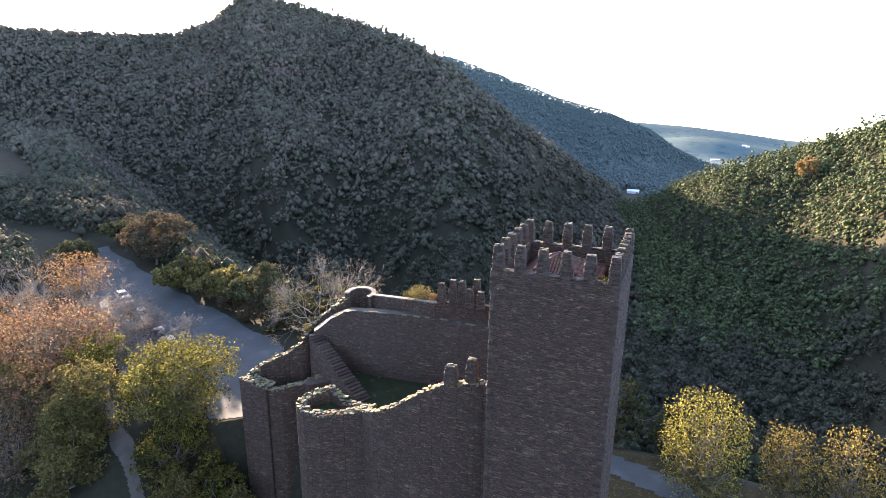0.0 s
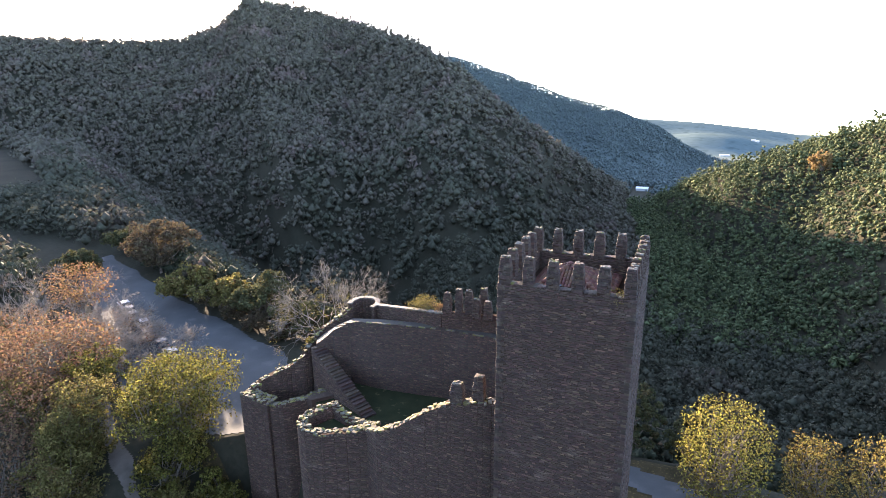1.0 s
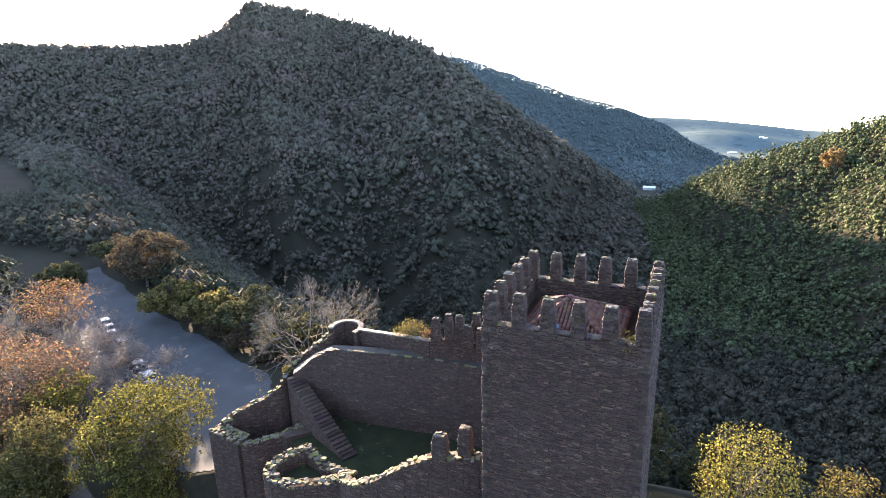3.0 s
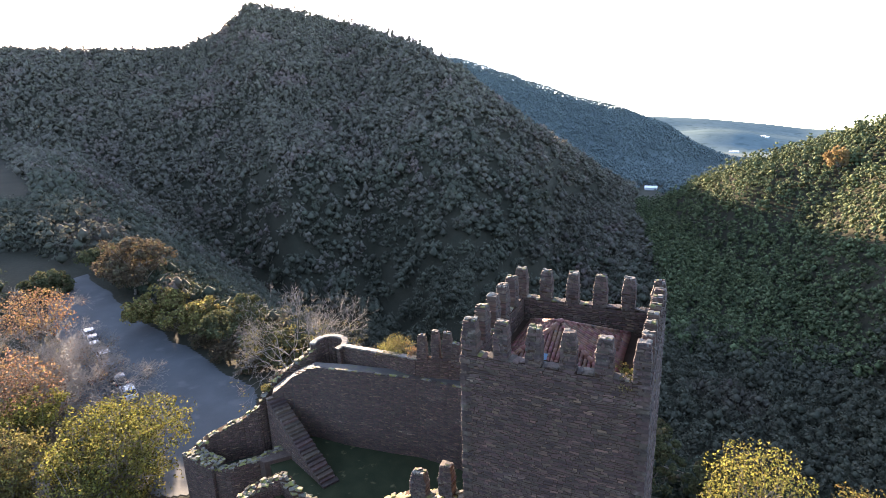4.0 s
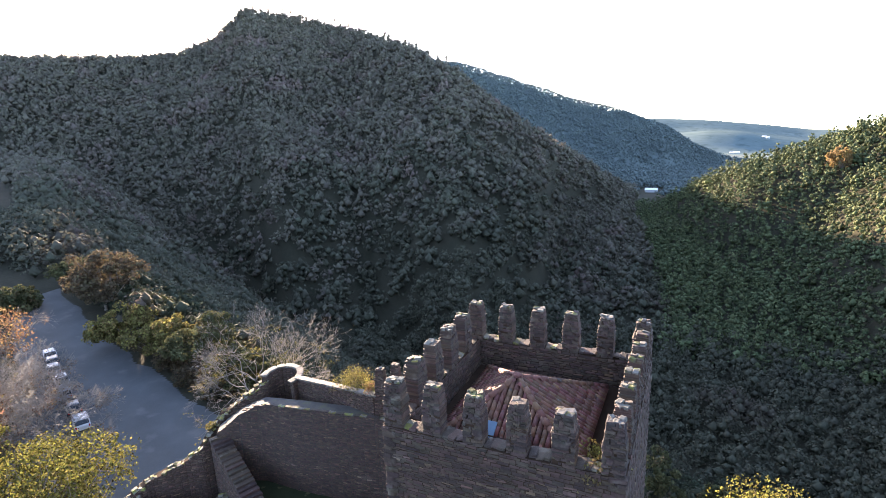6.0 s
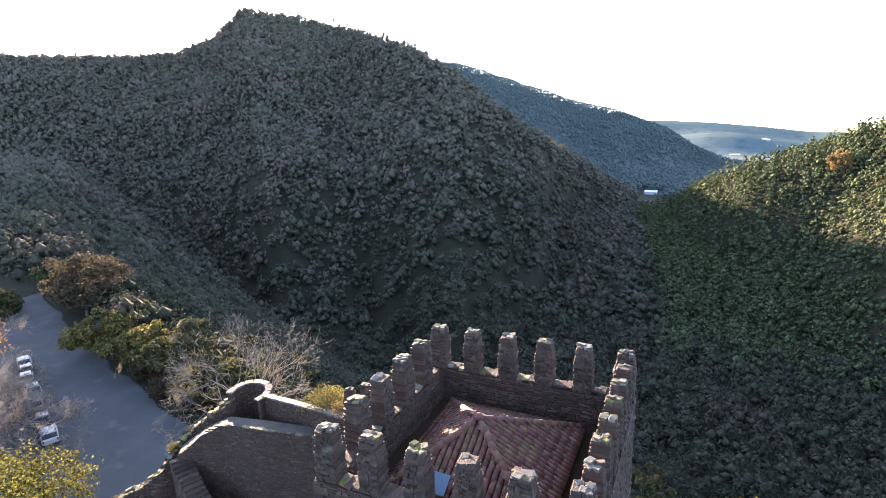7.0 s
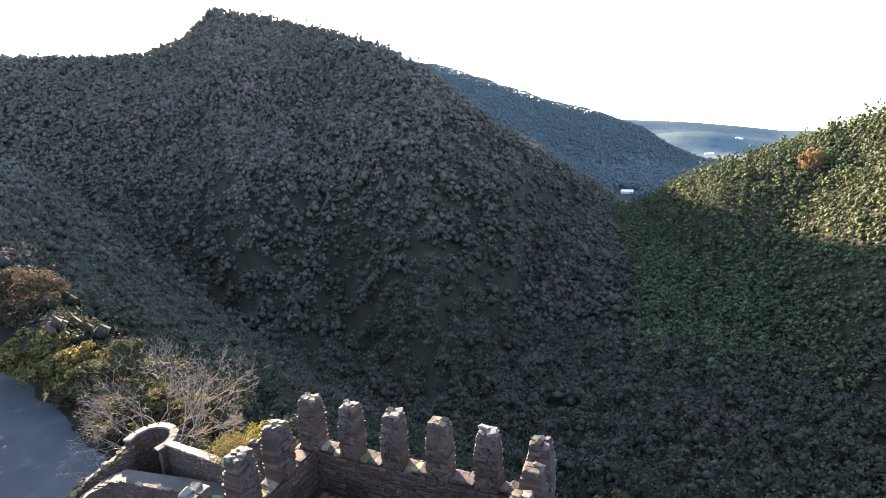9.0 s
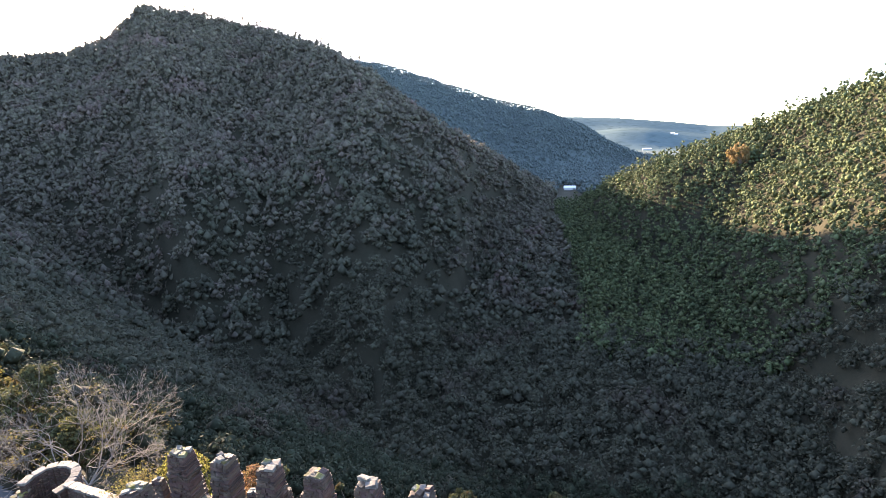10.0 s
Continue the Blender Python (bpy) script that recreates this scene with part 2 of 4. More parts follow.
drape("road", parking_area, -125, -41.2, 38, 90, 0.3, ASPHALT, 0.06, "pale grey worn asphalt car park below the castle", "car park")


def verge(x, y):
    return np.minimum(np.minimum(y - 54, np.interp(x, EDGE_X, EDGE_Y) + 1.0 - y), np.minimum(x + 12, 33 - x)) + 0.8 * vnoise(x, y, 3, 12)


drape("verge", verge, -14, 34, 52, 76, 0.6, DRY_GRASS, 0.03, "rough grass verge strewn with fallen yellow leaves", "grass")


def castle_bank(x, y):
    return np.minimum(np.minimum(x + 49, -30 - x), np.minimum(y - 20, 41.0 - y)) + 0.8 * vnoise(x, y, 3, 13)


drape("bank", castle_bank, -50, -29, 18, 43, 0.5, DRY_GRASS, 0.04, "grass bank strewn with leaves below the castle", "grass")


def lane(x, y):
    return 2.6 - np.abs(y - np.interp(x, (-30, -12, -5, 3, 12, 30), (62, 68.5, 68.5, 66.5, 63, 58))) + 0.3 * vnoise(x, y, 2, 8)


drape("road", lane, -24, 30, 52, 76, 0.6, ASPHALT, 0.08, "grey asphalt lane behind the keep strewn with leaves", "road")


def footpath(x, y):
    return 0.85 - np.abs(y - np.interp(x, (-66, -62, -54, -46.5, -43, -38), (43, 40, 36, 32.4, 29, 20))) * 0.8 + 0.3 * vnoise(x, y, 2, 9)


drape("road", footpath, -66, -38, 18, 44, 0.16, GRAVEL, 0.07, "pale gravel footpath under autumn trees", "path")

# ---- masonry ----
rng = np.random.default_rng(7)


class Stones:
    """Collects many small stones, joined into one mesh."""

    def __init__(self):
        self.v, self.n = [], 0

    def face(self, a, b, low, top, out, course=(0.045, 0.135), length=(0.12, 0.46), proud=0.022):
        """Courses of stones on the upright face from a to b (plan points), from low up to top(s), s in metres from a."""
        a, b = np.array(a, float), np.array(b, float)
        span = np.linalg.norm(b - a)
        if span < 0.05:
            return
        u = (b - a) / span
        zmax = max(top(s) for s in np.linspace(0, span, 9))
        z = low
        while z < zmax - 0.04:
            h = rng.uniform(*course)
            s = -rng.uniform(0, 0.3)
            while s < span:
                w = rng.uniform(*length) * (1.25 if rng.random() < 0.12 else 1)
                s0, s1 = max(s, 0.0), min(s + w, span)
                s += w
                if s1 - s0 < 0.05 or z + h > top((s0 + s1) / 2) + 0.05:
                    continue
                j = 0.008
                d = proud * (rng.uniform(0.2, 1.0) if rng.random() < 0.86 else rng.uniform(1.2, 2.2))
                tilt = rng.normal(0, 0.05)
                zz = z + 0.03 * np.sin(1.7 * s0 + low) + rng.uniform(-0.012, 0.012)
                box = []
                for k, (ss, zv) in enumerate(((s0 + j, zz + j), (s1 - j, zz + j), (s1 - j, zz + h - j), (s0 + j, zz + h - j))):
                    p = a + u * (ss + rng.uniform(-0.015, 0.015))
                    box.append((*p, zv + rng.uniform(-0.014, 0.014) + tilt * (ss - (s0 + s1) / 2)))
                front = []
                c = np.mean(box, axis=0)
                for p in box:
                    q = c + (np.array(p) - c) * (0.93, 0.93, 0.86)
                    front.append(q + np.array((out[0], out[1], 0)) * d * rng.uniform(0.7, 1.1))
                self.v.extend(box)
                self.v.extend(front)
                self.n += 1
            z += h

    def data(self):
        v = np.array(self.v)
        base = np.arange(self.n)[:, None, None] * 8
        q = np.array(((4, 5, 6, 7), (1, 2, 6, 5), (2, 3, 7, 6), (3, 0, 4, 7)))
        return v, (base + q[None]).reshape(-1, 4)


def block_meshes(name, material, count=7, seed=3):
    """A few rough unit blocks, shared by all single stones."""
    r = np.random.default_rng(seed)
    out = []
    for _ in range(count):
        bm = bmesh.new()
        bmesh.ops.create_cube(bm, size=1.0)
        bmesh.ops.bevel(bm, geom=bm.edges[:], offset=0.09, segments=1, affect="EDGES")
        for v in bm.verts:
            v.co += Vector(r.uniform(-0.06, 0.06, 3))
        me = bpy.data.meshes.new(name)
        bm.to_mesh(me)
        bm.free()
        me.materials.append(material)
        out.append(me)
    return out


BLOCK, MOSSBLOCK, CAPBLOCK = block_meshes("stone", PIECE), block_meshes("cap_stone", MOSSY), block_meshes("coping", CAPSTONE)


def piece(name, meshes, parent, at, size, turn=0.0, lean=(0.0, 0.0)):
    ob = new(name, meshes[rng.integers(len(meshes))])
    ob.parent = parent
    ob.location, ob.scale, ob.rotation_euler = at, size, (lean[0], lean[1], turn)
    return ob


def prism(bm, ring, low, high):
    """An upright prism over the plan ring; low and high may be numbers or one height a corner."""
    n = len(ring)
    lows = [low] * n if isinstance(low, (int, float)) else low
    highs = [high] * n if isinstance(high, (int, float)) else high
    b = [bm.verts.new((x, y, z)) for (x, y), z in zip(ring, lows)]
    t = [bm.verts.new((x, y, z)) for (x, y), z in zip(ring, highs)]
    for i in range(n):
        bm.faces.new((b[i], b[(i + 1) % n], t[(i + 1) % n], t[i]))
    bm.faces.new(t)
    bm.faces.new(b[::-1])


def box(bm, x0, x1, y0, y1, z0, z1):
    prism(bm, ((x0, y0), (x1, y0), (x1, y1), (x0, y1)), z0, z1)


def merlon(parent, at, along, width, depth, height, moss=0.6):
    """A tapering merlon of rough courses with a flat cap; along: bearing of its long side in radians."""
    x, y, z = at
    m = part("merlon", merlon_core(width, depth, height), MORTAR, parent)
    m.location, m.rotation_euler = (x, y, z), (0, 0, along)
    zz, ledge = 0.0, rng.uniform(0.52, 0.62)
    while zz < height - 0.1:
        h = rng.uniform(0.055, 0.115)
        f = zz / height
        over = max(f - ledge, 0) / (1 - ledge)
        w, d = width * (1.0 if not over else 0.97 - 0.27 * over), depth * (1 - 0.2 * over)
        if f < ledge <= (zz + h) / height:
            w, d, h = width * 1.05, depth * 1.04, 0.05
        edges = [0, *sorted(rng.uniform(0.16, 0.84, rng.integers(2, 4))), 1]
        for a, b in zip(edges, edges[1:]):
            if b - a < 0.08:
                continue
            piece("stone", BLOCK, m, ((-0.5 + (a + b) / 2) * w + rng.uniform(-0.012, 0.012), rng.uniform(-0.015, 0.015), zz + h / 2),
                  ((b - a) * w * 1.02 + 0.012, d * rng.uniform(0.95, 1.05), h * rng.uniform(1.0, 1.15)), rng.uniform(-0.03, 0.03), (rng.uniform(-0.02, 0.02), rng.uniform(-0.03, 0.03)))
        zz += h
    n = rng.integers(2, 4)
    for k in range(n):
        for row in (-1, 1):
            piece("cap_stone", (MOSSBLOCK, MOSSBLOCK, CAPBLOCK, CAPBLOCK, BLOCK)[rng.integers(5)], m, ((k + 0.5) / n * width * 0.66 - width * 0.33 + rng.uniform(-0.03, 0.03), row * depth * 0.19 + rng.uniform(-0.03, 0.03), height - 0.07 + rng.uniform(-0.04, 0.04)),
                  (width * rng.uniform(0.6, 0.95) / n, depth * rng.uniform(0.3, 0.45), rng.uniform(0.06, 0.15)), rng.uniform(-0.6, 0.6), (rng.uniform(-0.2, 0.2), rng.uniform(-0.2, 0.2)))
    return m


def merlon_core(width, depth, height):
    bm = bmesh.new()
    w, d = width * 0.46, depth * 0.46
    box(bm, -w, w, -d, d, -0.05, height * 0.55)
    box(bm, -w * 0.78, w * 0.78, -d * 0.85, d * 0.85, height * 0.55, height - 0.1)
    return bm


def wall_run(name, label, pts, thick, base, cap=0.0, cap_kind="moss", ragged=0.18, sides=(True, True), core_material=None, end_faces=True, foot=None):
    """A wall along plan points with a top height each: core, stones on its faces, and single stones along its top."""
    top_thing = thing(name, label, "castle wall")
    foot, P = base if foot is None else foot, np.array(pts, float)
    seg = np.linalg.norm(np.diff(P[:, :2], axis=0), axis=1)
    S = np.concatenate([[0], np.cumsum(seg)])
    st = np.unique(np.concatenate([S, np.arange(0, S[-1], 1.0)]))
    X, Y, Z = (np.interp(st, S, P[:, i]) for i in range(3))
    dx, dy = np.gradient(X, st), np.gradient(Y, st)
    ln = np.hypot(dx, dy)
    nx, ny = -dy / ln, dx / ln
    h = thick / 2
    L, R = np.stack([X + nx * h, Y + ny * h], -1), np.stack([X - nx * h, Y - ny * h], -1)
    Zr = Z - 0.04 + ragged * 0.5 * np.array([rng.uniform(-1, 0.3) for _ in st])
    bm = bmesh.new()
    rows = []
    for i in range(len(st)):
        rows.append([bm.verts.new((*L[i], base)), bm.verts.new((*L[i], Zr[i])), bm.verts.new((*R[i], Zr[i])), bm.verts.new((*R[i], base))])
    for p, q in zip(rows, rows[1:]):
        for k in range(4):
            bm.faces.new((p[k], p[(k + 1) % 4], q[(k + 1) % 4], q[k]))
    bm.faces.new(rows[0][::-1])
    bm.faces.new(rows[-1])
    bmesh.ops.recalc_face_normals(bm, faces=bm.faces[:])
    part("wall_core", bm, core_material or MORTAR, top_thing)
    stones = Stones()
    for side, (E, sg) in enumerate(((L, 1), (R, -1))):
        if not sides[side]:
            continue
        for i in range(len(st) - 1):
            stones.face(E[i], E[i + 1], foot, lambda s, i=i: Zr[i] + (Zr[i + 1] - Zr[i]) * min(max(s / max(st[i + 1] - st[i], 0.01), 0), 1), (nx[i] * sg, ny[i] * sg))
    if end_faces:
        for a, b, zt, o in ((L[0], R[0], Zr[0], (-dx[0], -dy[0])), (L[-1], R[-1], Zr[-1], (dx[-1], dy[-1]))):
            stones.face(a, b, foot, lambda s: zt, o)
    tagged(part("masonry", stones.data(), STONE, top_thing, "dark schist courses"), kind="stuff")
    if cap:
        s = 0.0
        kinds = {"moss": MOSSBLOCK, "dressed": CAPBLOCK}[cap_kind]
        nm = "cap_stone" if cap_kind == "moss" else "coping_slab"
        while s < S[-1]:
            w = rng.uniform(0.2, 0.5) if cap_kind == "moss" else rng.uniform(0.4, 0.8)
            c = min(s + w / 2, S[-1])
            x, y, z = (float(np.interp(c, st, q)) for q in (X, Y, Z))
            ax, ay = float(np.interp(c, st, nx)), float(np.interp(c, st, ny))
            turn = math.atan2(-ax, ay)
            slope = math.atan2(float(np.interp(min(c + .3, S[-1]), st, Z)) - float(np.interp(max(c - .3, 0), st, Z)), 0.6)
            if cap_kind == "dressed":
                piece(nm, kinds, top_thing, (x, y, z), (w * 1.0, thick + 0.12, 0.14), turn, (0, -slope))
            else:
                rows_across = max(2, round(thick / 0.33))
                for k in range(rows_across):
                    o = (k + 0.5) / rows_across * thick - h + rng.uniform(-0.06, 0.06)
                    hh = rng.uniform(0.07, 0.24)
                    piece(nm, kinds, top_thing, (x + ax * o + rng.uniform(-.08, .08), y + ay * o + rng.uniform(-.08, .08), z - 0.06 + rng.uniform(-ragged, ragged * 0.6) * 0.5),
                          (w * rng.uniform(0.8, 1.15), thick / rows_across * rng.uniform(0.8, 1.2), hh), turn + rng.uniform(-0.7, 0.7), (rng.uniform(-0.25, 0.25), -slope * 0.6 + rng.uniform(-0.25, 0.25)))
            s += w
    return top_thing


# ---- the keep ----
TX0, TX1, TY0, TY1 = -10.68, -2.72, 33.0, 41.25
BASE, SILL, TOP, WALK, THICK = -20.0, 28.9, 30.62, 27.6, 0.62
keep = thing("castle_keep", "tall square dark schist keep with a crenellated top", "castle tower")
bm = bmesh.new()
box(bm, TX0, TX1, TY0, TY1, BASE, WALK)
part("wall_core", bm, MORTAR, keep)
for side in ((TX0, TX1, TY0, TY0 + THICK), (TX0, TX1, TY1 - THICK, TY1), (TX0, TX0 + THICK, TY0 + THICK, TY1 - THICK), (TX1 - THICK, TX1, TY0 + THICK, TY1 - THICK)):
    bm = bmesh.new()
    box(bm, *side, WALK, SILL - 0.05)
    part("parapet", bm, MORTAR, keep)
ms = Stones()
lev = lambda s: SILL
ms.face((TX0, TY0), (TX1, TY0), 9.5, lev, (0, -1))
ms.face((TX1, TY0), (TX1, TY1), 6.0, lev, (1, 0))
ms.face((TX0, TY1), (TX0, TY0), 14.0, lev, (-1, 0))
ms.face((TX1, TY1), (TX0, TY1), 26.0, lev, (0, 1))
i0, i1, j0, j1 = TX0 + THICK, TX1 - THICK, TY0 + THICK, TY1 - THICK
ms.face((i0, j0), (i1, j0), WALK, lev, (0, 1))
ms.face((i0, j1), (i1, j1), WALK, lev, (0, -1))
ms.face((i0, j0), (i0, j1), WALK, lev, (1, 0))
ms.face((i1, j0), (i1, j1), WALK, lev, (-1, 0))
tagged(part("masonry", ms.data(), STONE, keep, "dark schist courses"), kind="stuff")
MH = TOP - SILL


def crenels(x0, y0, x1, y1, count, width, skip_first=False, skip_last=False):
    """A row of merlons between two corner points, with mossy sills between."""
    along = math.atan2(y1 - y0, x1 - x0)
    span = math.hypot(x1 - x0, y1 - y0)
    pitch = (span - width) / (count - 1)
    for k in range(count):
        s = width / 2 + pitch * k
        cx, cy = x0 + math.cos(along) * s, y0 + math.sin(along) * s
        if not (skip_first and k == 0) and not (skip_last and k == count - 1):
            merlon(keep, (cx, cy, SILL - 0.03), along, width * rng.uniform(0.86, 0.97), 0.56, MH + rng.uniform(-0.05, 0.05))
        if k < count - 1:
            gap = pitch - width
            for q in range(3):
                s2 = s + width / 2 + gap * (q + 0.5) / 3
                piece("cap_stone", (MOSSBLOCK, BLOCK, BLOCK)[rng.integers(3)], keep, (x0 + math.cos(along) * s2, y0 + math.sin(along) * s2, SILL + 0.01 + rng.uniform(-0.03, 0.03)),
                      (gap * 0.38, rng.uniform(0.42, 0.6), rng.uniform(0.05, 0.1)), along + rng.uniform(-0.25, 0.25), (rng.uniform(-0.12, 0.12), rng.uniform(-0.12, 0.12)))


h = THICK / 2
crenels(TX0, TY0 + h, TX1, TY0 + h, 6, 0.74)
crenels(TX0, TY1 - h, TX1, TY1 - h, 6, 0.74)
crenels(TX0 + h, TY0, TX0 + h, TY1, 6, 0.8, True, True)
crenels(TX1 - h, TY0, TX1 - h, TY1, 8, 0.62, True, True)

# rough quoins at the two front corners
for qx, sgn in ((TX0, -1), (TX1, 1)):
    z = 10.0
    k = 0
    while z < SILL - 0.1:
        hq = rng.uniform(0.1, 0.22)
        long_x = k % 2 == 0
        piece("quoin", BLOCK, keep, (qx - sgn * (0.22 if long_x else 0.12) + sgn * rng.uniform(-0.02, 0.045), TY0 + (0.1 if long_x else 0.2) - rng.uniform(0, 0.04), z + hq / 2),
              (0.5 if long_x else 0.3, 0.3 if long_x else 0.5, hq), rng.uniform(-0.06, 0.06), (rng.uniform(-0.04, 0.04), rng.uniform(-0.04, 0.04)))
        z += hq
        k += 1

# the tiled roof inside the parapet
EZ, AZ = 27.85, 29.25
RX0, RX1, RY0, RY1 = TX0 + 1.25, TX1 - 1.6, TY0 + 1.15, TY1 - 1.25
AX, AY = (RX0 + RX1) / 2 - 0.3, (RY0 + RY1) / 2
roof = thing("tiled_roof", "low pyramid roof of red clay tiles inside the parapet", "roof")
bm = bmesh.new()
c = [bm.verts.new(p) for p in ((RX0, RY0, EZ), (RX1, RY0, EZ), (RX1, RY1, EZ), (RX0, RY1, EZ))]
d = [bm.verts.new((v.co.x, v.co.y, WALK)) for v in c]
a = bm.verts.new((AX, AY, AZ))
for i in range(4):
    bm.faces.new((c[i], c[(i + 1) % 4], a))
    bm.faces.new((d[i], d[(i + 1) % 4], c[(i + 1) % 4], c[i]))
part("roof_slab", bm, ROOF_BED_SHADED, roof)


def tile_verts(r0, r1, length, seg=6, thick=0.018):
    """A half-round tile along +y, lower end at the origin."""
    v = []
    for y, r in ((0, r0), (length, r1)):
        for rr in (r, r - thick):
            for k in range(seg + 1):
                t = math.pi * k / seg
                v.append((-math.cos(t) * rr, y, math.sin(t) * rr))
    n = seg + 1
    f = []
    for k in range(seg):
        f.append((k, k + 1, 2 * n + k + 1, 2 * n + k))
        f.append((k, n + k, n + k + 1, k + 1))
        f.append((2 * n + k, 2 * n + k + 1, 3 * n + k + 1, 3 * n + k))
    return v, f


def tile_mesh(name, r0, r1, length, material):
    me = bpy.data.meshes.new(name)
    v, f = tile_verts(r0, r1, length)
    me.from_pydata(v, [], f)
    me.materials.append(material)
    me.shade_smooth()
    return me


TILE_ME, HIP_ME = tile_mesh("roof_tile", 0.098, 0.082, 0.42, TILE), tile_mesh("hip_tile", 0.135, 0.11, 0.45, TILE)
apex = Vector((AX, AY, AZ))
corners = [Vector(v) for v in ((RX0, RY0, EZ), (RX1, RY0, EZ), (RX1, RY1, EZ), (RX0, RY1, EZ))]
joined_v, joined_f = [], []
tv, tf = tile_verts(0.098, 0.082, 0.42)
for i in range(4):
    p, q = corners[i], corners[(i + 1) % 4]
    u = (q - p).normalized()
    foot = p + u * (apex - p).dot(u)
    up = (apex - foot)
    rise = up.length
    up.normalize()
    nrm = u.cross(up).normalized()
    rot = Matrix((u, up, nrm)).transposed().to_4x4()
    span, su = (q - p).length, (apex - p).dot(u)
    s = 0.1
    while s < span:
        lim = rise * (s / su if s < su else (span - s) / (span - su))
        v = -0.08
        while v < lim - 0.12:
            at = p + u * (s + rng.uniform(-0.008, 0.008)) + up * v + nrm * (0.012 + rng.uniform(0, 0.012))
            m = Matrix.Translation(at) @ rot @ pose(0, 0, 0, 2.0 + rng.uniform(-1, 1), 0, rng.uniform(-1.5, 1.5))
            if i in (0, 1):
                t = new("roof_tile", TILE_ME)
                t.parent, t.matrix_local = roof, m
            else:
                b0 = len(joined_v)
                joined_v.extend(tuple(m @ Vector(w)) for w in tv)
                joined_f.extend(tuple(b0 + w for w in fc) for fc in tf)
            v += 0.34
        s += 0.205
    hip = (apex - p)
    n = int(hip.length / 0.37)
    hd = hip.normalized()
    sd = hd.cross(Vector((0, 0, 1))).normalized()
    hrot = Matrix((sd, hd, sd.cross(hd))).transposed().to_4x4()
    for k in range(n):
        t = new("hip_tile", HIP_ME)
        t.parent = roof
        t.matrix_local = Matrix.Translation(p + hd * (0.37 * k) + Vector((0, 0, 0.05))) @ hrot @ pose(0, 0, 0, 2, 0, rng.uniform(-3, 3))
tagged(part("tile_courses", (np.array(joined_v), np.array(joined_f)), TILE_JOINED, roof, "weathered red clay tiles"), kind="stuff")
bm = bmesh.new()
bmesh.ops.create_icosphere(bm, subdivisions=2, radius=0.17)
for v in bm.verts:
    v.co = Vector((v.co.x, v.co.y, v.co.z * 0.75)) + apex + Vector((0, 0, 0.1))
part("roof_finial", bm, TILE, roof, "rounded clay ridge knob")

# ---- the ruined enclosure ----
front = wall_run("curtain_wall", "ruined schist curtain wall with mossy broken top", [(-10.6, 35.3, 19.5), (-12.2, 35.2, 19.45), (-14.9, 35.1, 18.7), (-16.5, 35.0, 17.8), (-18.9, 35.1, 15.9), (-20.9, 35.4, 14.7), (-22.4, 36.4, 13.9)], 0.8, -14.0, cap=1, foot=5.0)
merlon(front, (-14.2, 35.1, 18.75), 0.03, 0.95, 0.6, 1.65)
merlon(front, (-12.6, 35.2, 19.35), 0.03, 0.8, 0.6, 1.85)
merlon(front, (-11.05, 35.3, 19.4), 0.03, 0.6, 0.6, 1.4)
wall_run("bastion", "low round schist bastion with pale mossy rim", [(-22.4, 36.6, 13.9), (-24.3, 35.9, 13.4), (-26.3, 35.2, 13.2), (-27.6, 35.1, 13.2), (-28.5, 35.5, 13.25), (-28.9, 36.3, 13.3), (-28.7, 37.3, 13.4), (-28.1, 38.2, 13.5), (-27.4, 38.9, 13.6)], 0.85, -12.0, cap=1, foot=1.5)
wall_run("inner_wall", "broken rear wall of the bastion with grass on top", [(-27.3, 38.8, 13.5), (-25.6, 38.2, 12.9), (-23.6, 37.9, 13.1), (-22.2, 37.0, 13.9)], 0.8, 8.0, cap=1)
bm = bmesh.new()
prism(bm, ((-28.4, 36.2), (-27.2, 35.6), (-24.3, 36.2), (-22.6, 36.8), (-24.0, 37.8), (-25.6, 38.1), (-27.4, 38.7)), -8.0, 12.3)
tagged(part("bastion_floor", bm, GRASS), "grass-grown floor inside the round bastion", "grass", kind="structure")
wall_run("curtain_wall", "ruined stepped schist wall with mossy top", [(-40.4, 41.9, 10.4), (-39.6, 43.4, 11.2), (-37.6, 45.4, 12.2), (-36.5, 46.0, 13.1), (-36.2, 46.6, 13.9), (-36.0, 48.2, 15.0), (-34.9, 49.0, 16.0), (-33.7, 49.9, 16.9), (-33.2, 50.6, 17.5)], 0.75, -11.0, cap=1, foot=3.0)
wall_run("wall_stub", "thick broken wall end with mossy top", [(-40.6, 41.7, 10.4), (-39.0, 41.4, 10.4), (-37.0, 41.4, 10.25)], 1.5, -11.0, cap=1, foot=-7.0)
wall_run("inner_wall", "low inner schist wall with a mossy end", [(-37.0, 41.3, 9.9), (-35.6, 41.5, 10.2), (-34.0, 43.3, 10.35), (-33.2, 45.2, 10.4), (-32.6, 46.8, 10.45)], 0.8, -11.0, cap=1, foot=-5.0)
wall_run("curtain_wall", "high schist curtain wall with a wall walk", [(-35.2, 46.9, 14.6), (-33.6, 48.0, 16.0), (-31.9, 48.6, 16.9), (-28.5, 48.6, 17.35), (-24, 49.1, 17.45), (-21.4, 49.5, 17.5), (-16.5, 49.2, 17.6), (-10.5, 48.7, 17.7)], 1.3, 6.0, ragged=0.05, sides=(False, True), core_material=WALK_STONE)
rear = wall_run("parapet", "thin parapet with pale dressed coping", [(-30.3, 51.1, 18.0), (-26, 50.3, 18.5), (-21.7, 49.35, 19.05)], 0.42, 15.0, cap=1, cap_kind="dressed", ragged=0.0)
